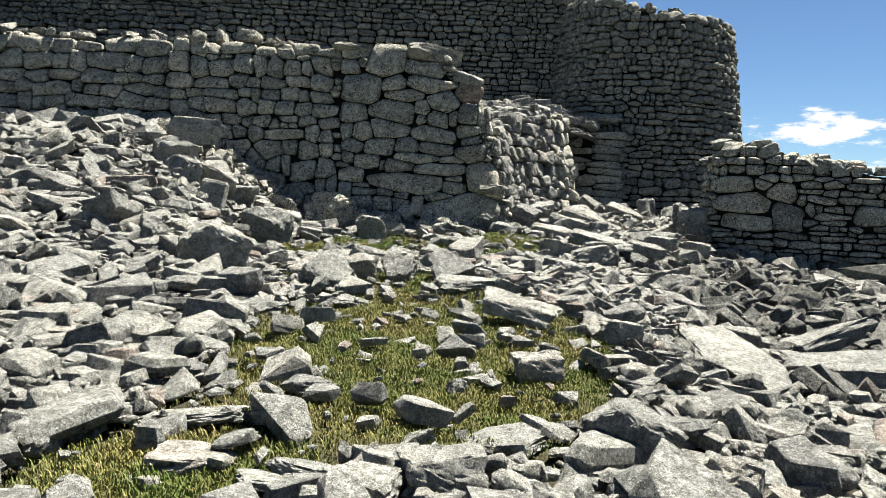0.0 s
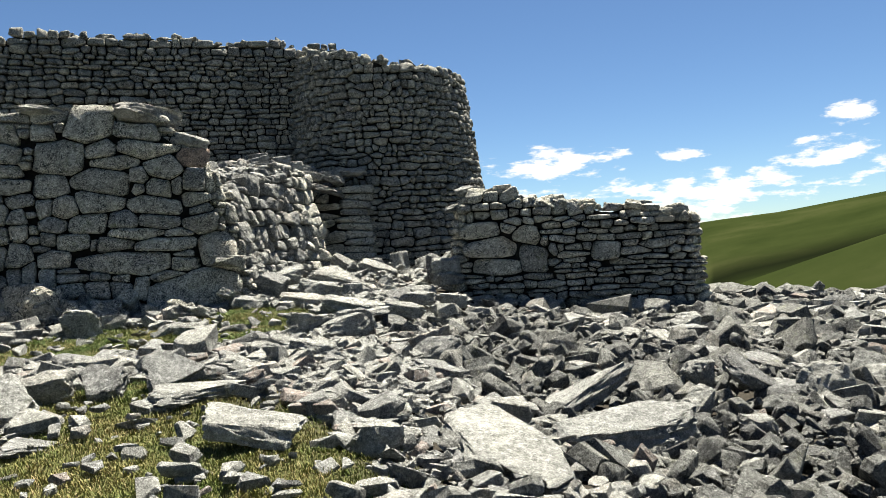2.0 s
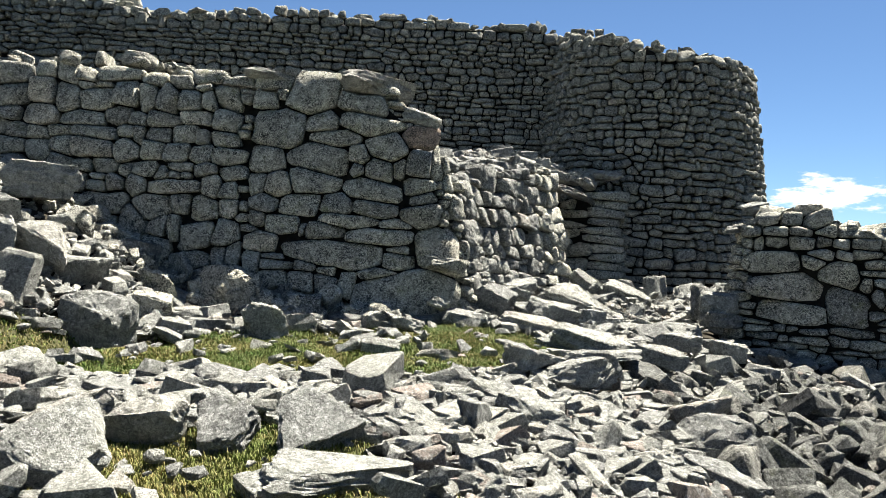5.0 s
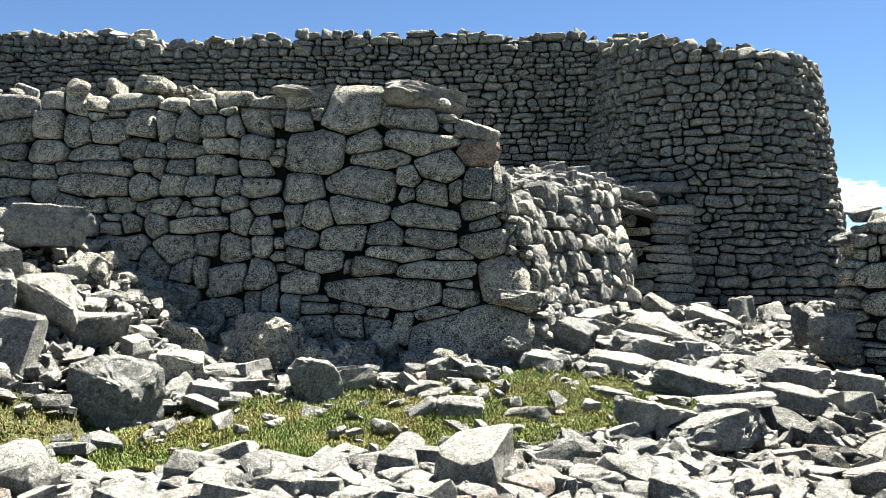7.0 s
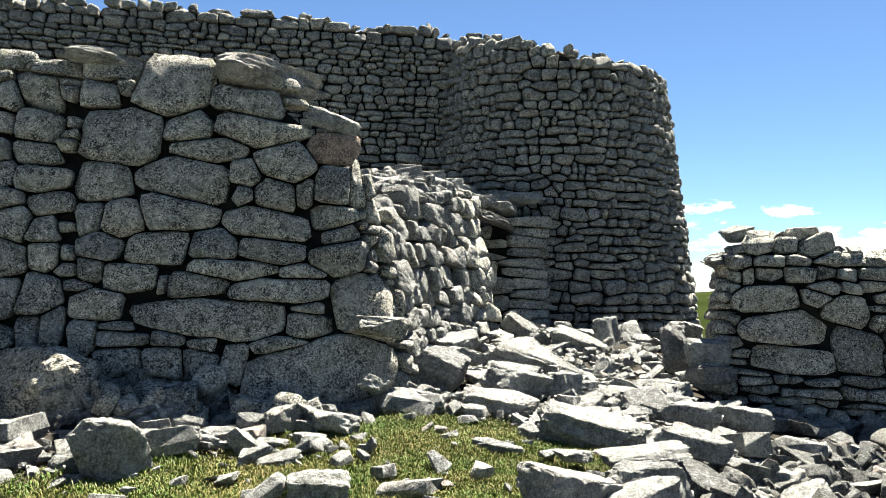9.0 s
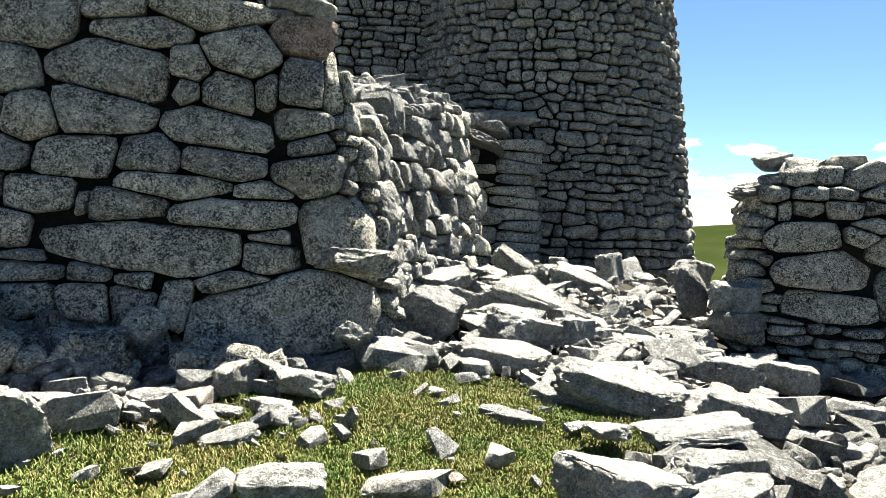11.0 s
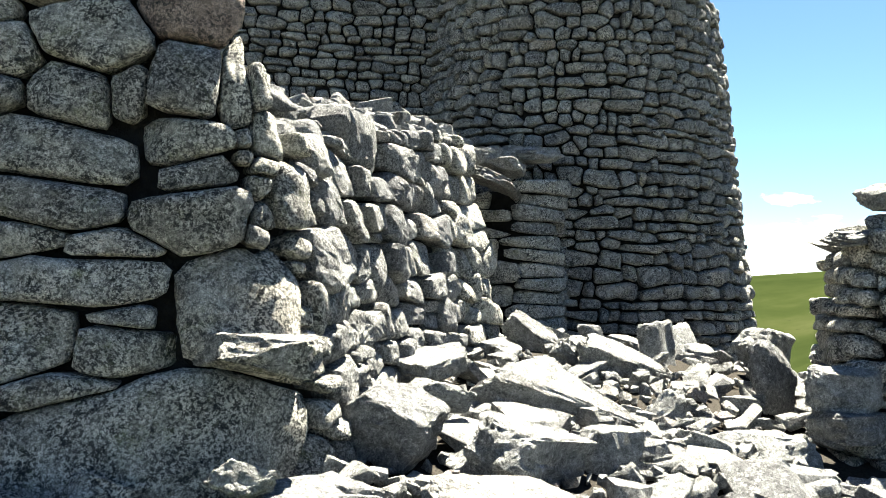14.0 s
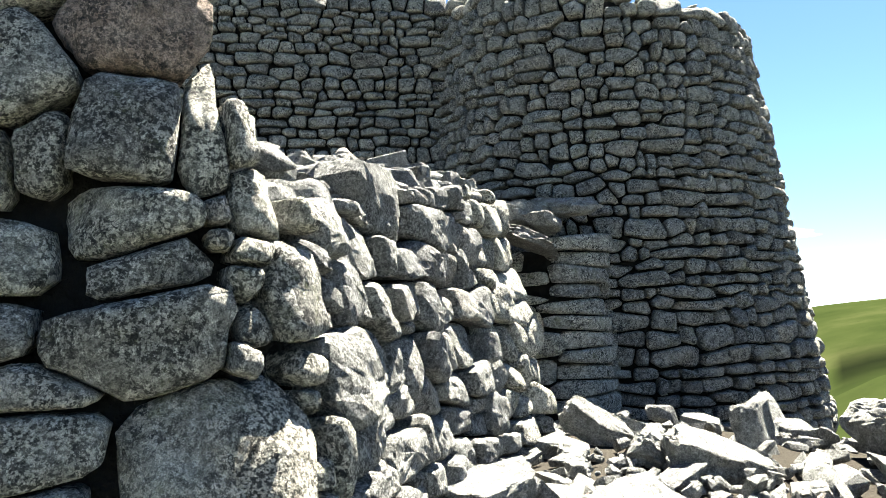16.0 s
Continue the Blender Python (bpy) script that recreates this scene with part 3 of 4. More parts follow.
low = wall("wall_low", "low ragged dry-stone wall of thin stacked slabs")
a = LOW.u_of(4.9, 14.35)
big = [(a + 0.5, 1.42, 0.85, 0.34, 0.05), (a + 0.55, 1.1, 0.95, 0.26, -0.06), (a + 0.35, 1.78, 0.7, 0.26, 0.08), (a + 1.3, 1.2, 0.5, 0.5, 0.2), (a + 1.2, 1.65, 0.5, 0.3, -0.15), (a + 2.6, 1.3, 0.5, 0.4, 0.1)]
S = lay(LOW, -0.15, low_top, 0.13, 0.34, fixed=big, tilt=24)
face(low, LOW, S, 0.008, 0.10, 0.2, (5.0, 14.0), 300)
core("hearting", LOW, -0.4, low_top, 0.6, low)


# ---------------------------------------------------------------- rocks
def rock_shape(kind, k, bevel=0.0, fine=True):
    r = np.random.default_rng(100 + k)
    bm = bmesh.new()
    if kind == "slab":
        n = r.integers(5, 8)
        a0 = np.sort(r.uniform(0, 2 * np.pi, n) * 0.35 + np.arange(n) * 2 * np.pi / n * 0.9)
        for z, f in ((-0.5, 0.86), (-0.05, 1.0), (0.5, 0.86)):
            for a in a0:
                q = 0.5 * f * r.uniform(0.82, 1.12) / max(abs(math.cos(a)), abs(math.sin(a))) ** 0.6
                bm.verts.new((q * math.cos(a), q * math.sin(a), z + r.normal(0, 0.05)))
    else:
        for _ in range(15):
            p = r.normal(0, 1, 3)
            p = np.sign(p) * np.abs(p / np.max(np.abs(p))) ** 0.55 * 0.5 * r.uniform(0.72, 1.08)
            bm.verts.new(p)
    got = bmesh.ops.convex_hull(bm, input=bm.verts)
    bmesh.ops.delete(bm, geom=list({v for v in got["geom_interior"] + got["geom_unused"] if isinstance(v, bmesh.types.BMVert)}), context="VERTS")
    if bevel:
        bmesh.ops.dissolve_limit(bm, angle_limit=radians(9), verts=bm.verts, edges=bm.edges)
        bmesh.ops.bevel(bm, geom=bm.edges[:], offset=bevel, segments=1, affect="EDGES", clamp_overlap=True)
        bmesh.ops.triangulate(bm, faces=bm.faces[:])
        if fine:
            for _ in range(3):
                bmesh.ops.subdivide_edges(bm, edges=[e for e in bm.edges if e.calc_length() > 0.09], cuts=1, use_grid_fill=True)
                bmesh.ops.triangulate(bm, faces=bm.faces[:])
            bm.normal_update()
            for v in bm.verts:
                v.co += v.normal * 0.045 * noise.fractal(v.co * 3.5 + Vector((k * 3.7, 0, 0)), 0.45, 2.1, 6)
    bmesh.ops.triangulate(bm, faces=bm.faces[:])
    bm.normal_update()
    return bm


def rock_mesh(kind, k, mat=None):
    me = bpy.data.meshes.new("rock")
    bm = rock_shape(kind, k, 0.028)
    bm.to_mesh(me)
    bm.free()
    me.materials.append(mat or M_ROCK)
    me.polygons.foreach_set("use_smooth", [True] * len(me.polygons))
    me.set_sharp_from_angle(angle=radians(28))
    return me


ROCKS = {kind: [rock_mesh(kind, i + (50 if kind == "slab" else 0)) for i in range(10)] for kind in ("slab", "block")}
ROCKS["boulder"] = [rock_mesh("block", 70 + i, M_STONE) for i in range(10)]
taken = []


def rock(kind, x, y, w, d, h, rz=None, tx=None, ty=None, z=None, name="rock", label="", k=None):
    """A rock lying at x, y; half buried by a tenth of its height."""
    i = len(taken)
    q = np.random.default_rng(900 + i)
    rz = q.uniform(-25, 25) if rz is None else rz
    tx = q.normal(0, 7 if kind == "block" else 9) if tx is None else tx
    ty = q.normal(0, 7 if kind == "block" else 9) if ty is None else ty
    base = float(ground_z(x, y)) + 0.36 * h if z is None else z
    ob = new(name, ROCKS[kind][(i * 7 + 3) % 10 if k is None else k])
    ob.matrix_basis = pose(x, y, base, tx, ty, rz) @ Matrix.Diagonal((w, d, h, 1))
    taken.append((x, y, 0.4 * (w + d)))
    tagged(ob, label or ("flat slab of pale grey granite lying among the rubble" if kind == "slab" else "angular grey granite block lying among the rubble"), "rock", "fallen rocks")
    return ob


# rocks on the first slope, by the grass, before the doorway and down the right slope
for row in [(1.13, 3.53, 0.52, 0.39, 0.28), (0.31, 3.05, 0.36, 0.27, 0.21), (0.01, 2.95, 0.37, 0.28, 0.16), (-0.44, 4.14, 0.26, 0.19, 0.12), (0.18, 3.43, 0.16, 0.12, 0.12), (0.34, 4.29, 0.12, 0.09, 0.10)]:
    rock("block", *row)
for row in [(-0.58, 6.64, 0.50, 0.40, 0.06), (-0.89, 3.71, 0.54, 0.43, 0.06), (-0.75, 3.21, 0.40, 0.32, 0.07), (0.56, 3.55, 0.46, 0.37, 0.06), (-0.25, 3.19, 0.34, 0.27, 0.05), (-0.37, 3.07, 0.35, 0.28, 0.04), (-0.67, 4.10, 0.23, 0.18, 0.03), (1.44, 8.14, 0.56, 0.45, 0.07), (-0.10, 4.23, 0.15, 0.12, 0.02)]:
    rock("slab", *row)
for row in [(3.00, 9.57, 0.65, 0.49, 0.42), (-2.46, 10.63, 0.69, 0.52, 0.64)]:
    rock("block", *row)
for row in [(1.34, 9.75, 0.67, 0.54, 0.08)]:
    rock("slab", *row)
for row in [(-1.07, 11.54, 0.51, 0.38, 0.41)]:
    rock("block", *row)
for row in [(4.80, 7.18, 0.42, 0.31, 0.35)]:
    rock("block", *row)
for row in [(6.51, 8.42, 0.79, 0.63, 0.15), (4.74, 9.26, 0.47, 0.38, 0.11)]:
    rock("slab", *row)
rock("slab", 2.37, 5.98, 0.72, 2.0, 0.24, 2, 7, 8, 0.2, k=2, label="long tilted grey granite slab resting on rubble")
taken += [(2.37, 5.2, 0.6), (2.37, 6.7, 0.6), (3.25, 6.45, 0.55), (3.95, 6.45, 0.55)]
rock("slab", 5.15, 17.8, 0.62, 0.9, 0.16, 20, 60, 20, 1.05, label="grey granite slab standing on edge in the rubble")
rock("block", 5.5, 16.6, 0.75, 0.6, 0.6, 10, 5, 12)
rock("slab", 1.41, 13.85, 0.67, 0.53, 0.35, 20, 28, 12, 1.03, label="broken granite slab leaning on other fallen stones")
rock("block", 1.72, 14.30, 0.45, 0.27, 0.19, 12, -5, 12, 1.12, label="angular pale block fallen before the wall")
rock("slab", 2.21, 13.70, 0.86, 0.48, 0.33, 8, 6, 16, 0.87, k=1, label="broken granite slab leaning on other fallen stones")
rock("slab", 1.85, 13.20, 0.83, 0.42, 0.17, 10, 14, 8, 0.81, k=2, label="broken granite slab leaning on other fallen stones")
rock("slab", 2.52, 12.60, 1.03, 0.62, 0.24, -6, 6, 12, 0.68, k=2, label="pale granite slab lying flat among broken stones")
rock("slab", 4.27, 16.40, 0.54, 0.22, 0.92, 20, -8, -4, 0.98, label="grey granite slab standing on edge in the rubble")
rock("block", 3.95, 14.40, 0.90, 0.54, 0.36, -10, -0, 0, 0.68, label="angular pale block fallen before the wall")
rock("block", 4.64, 15.30, 0.49, 0.34, 0.65, 15, -10, 15, 1.10, label="grey granite slab standing on edge in the rubble")
rock("slab", 4.59, 14.40, 0.61, 0.37, 0.27, 5, -0, 2, 1.15, label="pale granite slab lying flat among broken stones")
rock("slab", 4.59, 14.30, 0.74, 0.45, 0.19, 8, -0, 2, 0.92, label="pale granite slab lying flat among broken stones")
rock("slab", 3.68, 13.00, 0.62, 0.37, 0.19, -5, 5, 4, 0.71, label="pale granite slab lying flat among broken stones")
rock("slab", 3.23, 12.20, 0.67, 0.37, 0.16, -12, 12, 10, 0.64, label="broken granite slab leaning on other fallen stones")
rock("block", 2.60, 11.70, 0.72, 0.36, 0.12, 0, -0, -6, 0.65, label="angular sunlit granite block on the rubble slope")
rock("block", 0.70, 13.00, 0.32, 0.16, 0.14, 25, -10, 20, 1.00, label="angular pale block fallen before the wall")
rock("block", 0.36, 12.45, 0.42, 0.30, 0.22, 10, -0, 4, 0.77, label="dark lichened block in the grass below the wall")
rock("block", 0.65, 13.00, 0.62, 0.28, 0.14, 8, -0, -8, 0.81, label="angular pale block fallen before the wall")
rock("slab", 1.56, 12.07, 0.44, 0.22, 0.07, -8, 4, 6, 0.66, label="pale granite slab lying flat among broken stones")
rock("slab", 2.71, 14.90, 1.34, 0.67, 0.41, -18, 30, 22, 0.96, label="broken granite slab leaning on other fallen stones")
rock("slab", 3.12, 17.00, 0.64, 0.32, 0.24, -20, 20, 32, 1.25, label="broken granite slab leaning on other fallen stones")
rock("slab", 3.59, 16.00, 1.05, 0.47, 0.30, -12, 20, 22, 1.09, label="broken granite slab leaning on other fallen stones")
rock("block", 3.53, 14.90, 0.36, 0.21, 0.64, 0, -5, 8, 0.80, label="grey granite slab standing on edge in the rubble")
rock("block", 1.11, 13.30, 0.40, 0.24, 0.24, 10, -0, 0, 0.80, label="angular pale block fallen before the wall")
rock("slab", 1.84, 15.30, 0.68, 0.41, 0.14, 15, 15, -15, 1.20, label="broken granite slab leaning on other fallen stones")
rock("block", 2.73, 14.10, 0.54, 0.38, 0.38, 30, -0, 0, 0.79, label="angular pale block fallen before the wall")
rock("block", 2.09, 11.80, 0.31, 0.21, 0.12, 10, -0, 0, 0.63, label="angular sunlit granite block on the rubble slope")
rock("block", -0.05, 12.50, 0.32, 0.19, 0.21, 12, -0, 0, 0.82, label="dark lichened block in the grass below the wall")
rock("block", 0.21, 11.97, 0.25, 0.15, 0.10, 20, 15, 15, 0.73, label="angular sunlit granite block on the rubble slope")
rock("slab", -0.23, 11.77, 0.29, 0.15, 0.09, 25, 15, -10, 0.71, label="broken granite slab leaning on other fallen stones")
rock("slab", -0.05, 11.73, 0.33, 0.20, 0.05, 10, 12, -12, 0.69, label="broken granite slab leaning on other fallen stones")
rock("block", -0.40, 12.51, 0.27, 0.16, 0.09, 0, -0, 0, 0.73, label="angular pale block fallen before the wall")
rock("block", -0.13, 12.13, 0.30, 0.18, 0.07, -12, -0, 8, 0.72, label="angular pale block fallen before the wall")
rock("block", -0.57, 12.11, 0.20, 0.12, 0.12, 0, -0, 0, 0.72, label="angular pale block fallen before the wall")
rock("slab", 4.35, 13.20, 0.54, 0.32, 0.21, 0, 4, 4, 0.61, label="pale granite slab lying flat among broken stones")
rock("boulder", -2.0, 12.85, 0.87, 0.70, 0.59, 10, -4, 5, 1.03, label="rounded lichened boulder at the wall foot")
rock("boulder", -2.74, 12.70, 0.73, 0.51, 0.58, -15, -0, 4, 0.99, label="rounded lichened boulder at the wall foot")
rock("boulder", -2.44, 11.90, 0.46, 0.37, 0.48, 20, -0, 0, 0.82, label="rounded lichened boulder at the wall foot")
rock("block", -1.43, 12.20, 0.92, 0.55, 0.29, -8, -0, 10, 0.64, label="angular pale block fallen before the wall")
rock("block", 0.20, 10.95, 0.41, 0.24, 0.20, 10, -0, 0, 0.70, label="white broken block lying on the grass")
rock("block", 1.71, 10.85, 0.68, 0.47, 0.30, 15, -0, 8, 0.67, label="angular sunlit granite block on the rubble slope")
rock("block", 2.29, 10.91, 0.65, 0.45, 0.40, -10, -0, -4, 0.60, label="angular sunlit granite block on the rubble slope")
rock("slab", -2.85, 11.40, 0.68, 0.24, 0.34, -25, 10, 48, 0.83, label="grey granite slab standing on edge in the rubble")
rock("slab", -0.96, 7.30, 0.54, 0.61, 0.21, 12, 38, 6, 0.62, label="angular sunlit granite block on the rubble slope")
rock("slab", -0.33, 8.02, 0.44, 0.43, 0.15, -10, 38, -10, 0.60, label="angular sunlit granite block on the rubble slope")
rock("slab", 0.22, 8.00, 0.60, 0.58, 0.13, 12, 38, 8, 0.61, label="angular sunlit granite block on the rubble slope")
rock("slab", 1.55, 8.94, 0.68, 0.41, 0.22, -6, -0, 6, 0.55, label="pale granite slab lying flat among broken stones")
rock("slab", 0.46, 7.38, 0.82, 0.49, 0.13, 4, 3, 3, 0.53, label="pale granite slab lying flat among broken stones")
rock("slab", 0.35, 9.46, 0.57, 0.34, 0.10, -6, -0, 4, 0.60, label="pale granite slab lying flat among broken stones")
rock("slab", -4.18, 12.60, 0.93, 0.56, 0.45, 4, -0, 3, 2.27, label="pale granite slab lying flat among broken stones")
rock("slab", 3.67, 11.50, 0.82, 0.49, 0.24, 20, -10, -28, 0.20, label="broken granite slab leaning on other fallen stones")
rock("block", 2.12, 10.66, 0.91, 0.55, 0.29, 10, -0, -12, 0.60, label="angular sunlit granite block on the rubble slope")
rock("block", -0.75, 7.94, 0.45, 0.32, 0.32, 0, -0, 10, 0.62, label="angular sunlit granite block on the rubble slope")
rock("slab", 2.77, 8.72, 0.67, 0.40, 0.13, -15, 10, 15, 0.29, label="broken granite slab leaning on other fallen stones")
rock("block", 0.79, 6.06, 0.66, 0.36, 0.18, -12, 8, 12, 0.51, label="angular sunlit granite block on the rubble slope")
rock("block", 1.56, 5.88, 0.39, 0.23, 0.20, 10, -0, 5, 0.40, label="angular sunlit granite block on the rubble slope")
rock("slab", 3.60, 6.45, 1.35, 0.74, 0.28, 3, 3, -3, 0.04, k=2, label="pale granite slab lying flat among broken stones")
rock("slab", 5.58, 7.34, 0.83, 0.42, 0.14, -25, 20, 40, 0.08, label="broken granite slab leaning on other fallen stones")
rock("block", 6.12, 7.00, 0.57, 0.40, 0.44, 0, -0, 0, 0.07, label="angular sunlit granite block on the rubble slope")
rock("slab", 3.86, 7.74, 1.32, 0.66, 0.22, 10, -5, -20, 0.04, label="broken granite slab leaning on other fallen stones")
rock("block", 3.12, 10.24, 0.71, 0.42, 0.31, 0, -10, -20, 0.39, label="angular sunlit granite block on the rubble slope")
rock("block", 5.37, 7.88, 0.49, 0.34, 0.34, 10, -0, 5, 0.07, label="angular sunlit granite block on the rubble slope")
rock("block", 6.96, 10.50, 0.57, 0.40, 0.42, 0, -0, 0, 0.23, label="angular sunlit granite block on the rubble slope")
rock("block", -2.18, 7.78, 0.84, 0.59, 0.58, 10, -0, 8, 0.71, label="angular sunlit granite block on the rubble slope")
rock("block", 0.81, 4.58, 0.32, 0.22, 0.19, 10, -0, 0, 0.40, label="angular sunlit granite block on the rubble slope")
rock("slab", -4.07, 11.40, 0.78, 0.31, 0.77, 10, 20, 8, 1.62, label="broken granite slab leaning on other fallen stones")
rock("slab", -3.11, 8.44, 0.51, 0.31, 0.29, -30, 25, 10, 0.85, label="broken granite slab leaning on other fallen stones")
rock("block", -1.20, 7.88, 0.57, 0.34, 0.21, 20, 10, -14, 0.59, label="angular sunlit granite block on the rubble slope")
rock("block", -3.85, 11.0, 0.7, 0.5, 0.75, 12, 14, 8, 1.45, label="tall pale block standing on the heap")
rock("slab", -3.35, 11.3, 0.75, 0.5, 0.4, -20, 24, 30, 1.5, label="broken granite slab leaning on other fallen stones")
rock("block", -3.1, 11.6, 0.6, 0.45, 0.4, 15, 6, -8, 1.25, label="angular pale block fallen before the wall")
# stones heaped over the doorway
for x, y, z, w in [(2.45, 18.35, 3.2, 0.55), (2.0, 18.3, 3.3, 0.6), (2.7, 18.7, 3.3, 0.5), (2.35, 18.7, 3.5, 0.55), (1.9, 18.8, 3.5, 0.6), (1.55, 18.3, 3.5, 0.6), (2.1, 19.2, 3.75, 0.5), (1.6, 19.0, 3.75, 0.55), (2.6, 19.2, 3.5, 0.6), (3.0, 18.95, 3.3, 0.55), (3.35, 19.2, 3.35, 0.5)]:
    rock("slab" if w > 0.52 else "block", x, y, w, w * 0.7, w * 0.42, None, None, None, z, label="pale broken stone heaped over the low doorway")
q = np.random.default_rng(77)
made = 0
while made < 150:
    x, y = q.uniform(-5.5, 6.5), q.uniform(2.2, 13.0)
    clear = all(math.hypot(x - a, y - c) > 0.25 + 0.5 * s for a, c, s in taken)
    if clear and float(grass_amount(x, y)) < 0.2 and not (x > 4.3 and y > 12.0):
        w = q.uniform(0.2, 0.42)
        flat = q.random() < 0.65
        rock("slab" if flat else "block", x, y, w, w * q.uniform(0.55, 0.9), w * (q.uniform(0.16, 0.32) if flat else q.uniform(0.45, 0.65)), q.uniform(0, 360), q.normal(0, 14), q.normal(0, 14))
        made += 1
# larger broken slabs tumbled before the doorway
made = 0
while made < 12:
    x, y = q.uniform(1.7, 4.4), q.uniform(12.9, 16.4)
    if all(math.hypot(x - a, y - c) > 0.2 + 0.35 * s for a, c, s in taken):
        w = q.uniform(0.3, 0.5)
        rock("slab" if q.random() < 0.6 else "block", x, y, w, w * q.uniform(0.5, 0.8), w * q.uniform(0.3, 0.5), q.uniform(0, 360), q.normal(0, 20), q.normal(0, 20))
        made += 1
rock("boulder", -0.9, 12.85, 0.45, 0.4, 0.35, 50, 10, -12, label="small grey boulder in the wall's shade")
rock("boulder", -0.3, 12.95, 0.4, 0.3, 0.3, 80, 10, 12, label="small grey boulder in the wall's shade")
rock("boulder", 0.78, 13.31, 0.62, 0.36, 0.24, 18, -8, 4, 1.5, "ledge_stone", "projecting lower edge of the sunlit corner block", 3)
rock("slab", 5.0, 14.75, 0.8, 0.5, 0.11, 12, 0, -6, 2.24, "slab_stone", "thin slab jutting from the end of the low wall", 5)
rock("block", 5.15, 14.7, 0.45, 0.4, 0.24, 5, 0, 0, 2.55, "cap_stone", "dark square stone on the end of the low wall", 6)
# loose cap stones on the lower wall, and the lintel over the doorway
rock("slab", -0.3, 13.78, 1.1, 0.75, 0.28, -2, 0, 7, 3.86, "cap_stone", "long tilted cap stone on the wall top", 1)
rock("block", 0.28, 13.7, 0.56, 0.45, 0.22, 4, 0, 12, 3.44, "cap_stone", "small tilted cap stone on the wall top", 5)
rock("slab", -1.75, 13.7, 0.8, 0.5, 0.12, 0, 0, 3, 3.92, "cap_stone", "flat cap stone on the wall top", 1)
rock("slab", 2.98, 18.4, 0.62, 1.6, 0.13, -36, -6, 14, 2.96, "lintel_slab", "broken pale lintel slab over the low doorway", 3)
rock("slab", 2.45, 18.6, 0.8, 1.6, 0.2, -36, 0, 0, 2.95, "lintel_slab", "rough lintel slab over the low doorway", 5)
rock("slab", 1.85, 18.9, 0.8, 1.6, 0.2, -36, 0, 0, 2.95, "lintel_slab", "rough lintel slab over the low doorway", 6)
rock("slab", 3.75, 19.25, 0.9, 0.5, 0.2, 5, 0, 2, 3.42, "ledge_slab", "bluish flat slab lying on the pier top", 4)
rock("block", 3.3, 18.75, 0.5, 0.45, 0.25, 15, 0, 2, 3.15, "cap_stone", "grey stone on the doorway pier", 4)


def stuff_rocks(name, label, n, where, size, seed, squash=(0.16, 0.42), tilt=13, lift=0.25, keep=None, mat=None):
    r = np.random.default_rng(seed)
    lib = []
    for kind, k0, worn in (("slab", 300, 0), ("block", 400, 0), ("slab", 300, 0.05), ("block", 400, 0.05)):
        for i in range(14):
            bm = rock_shape(kind, k0 + i, worn, False)
            bm.verts.index_update()
            lib.append((np.array([v.co[:] for v in bm.verts]), np.array([[v.index for v in f.verts] for f in bm.faces])))
            bm.free()
    x, y = r.uniform(where[0], where[1], n), r.uniform(where[2], where[3], n)
    ok = keep(x, y, r)
    x, y = x[ok], y[ok]
    z = ground_z(x, y)
    w = size * np.exp(r.normal(0, 0.45, len(x)))
    w = np.clip(w, size * 0.4, min(size * 3, 0.72))
    V, F, k = [], [], 0
    for i in range(len(x)):
        vs, fs = lib[(int(r.integers(0, 14)) if r.random() < 0.82 else int(r.integers(14, 28))) + (28 if w[i] > 0.22 and -7 < x[i] < 9 and y[i] > 1 else 0)]
        d = np.array((w[i], w[i] * r.uniform(0.5, 0.95), w[i] * r.uniform(*squash)))
        t = min(tilt * (0.35 / max(w[i], 0.15)) ** 0.3, 35)
        m = np.array(Euler((radians(r.normal(0, t)), radians(r.normal(0, t)), r.uniform(0, 6.28))).to_matrix())
        V.append((vs * d) @ m.T + (x[i], y[i], z[i] + d[2] * lift + r.uniform(0, 0.06)))
        F.append(fs + k)
        k += len(vs)
    V, F = np.concatenate(V), np.concatenate(F)
    ob = new(name, mesh_from(name, V, F.tolist(), mat or M_RUBBLE))
    tagged(ob, label, "rubble", kind="stuff")


def open_ground(x, y, r, grass_keep=0.05):
    ok = ~((y > 13.2) & (x < np.interp(y, LOWER.p[:, 1], LOWER.p[:, 0])) & (y < 21))
    g = grass_amount(x, y)
    ok &= r.random(len(x)) > np.clip(g * 2.2, 0, 1) * (1 - grass_keep - 0.04 * (y < 8.5))
    a = np.interp(x, [4.7, 9.2], [14.6, 12.9])
    ok &= ~((x > 4.7) & (x < 9.4) & (y > a) & (y < a + 0.8))
    ok &= np.hypot(x - TOWER_C[0], y - TOWER_C[1]) > 3.0
    for tx, ty, tw in taken:
        ok &= np.hypot(x - tx, y - ty) > tw * np.where(y > 11, 0.65, 0.5)
    return ok


def pale_ground(x, y, r):
    return open_ground(x, y, r) & (x < 2.5 + 1.2 * r.random(len(x)) + 1.2 * (y > 12))


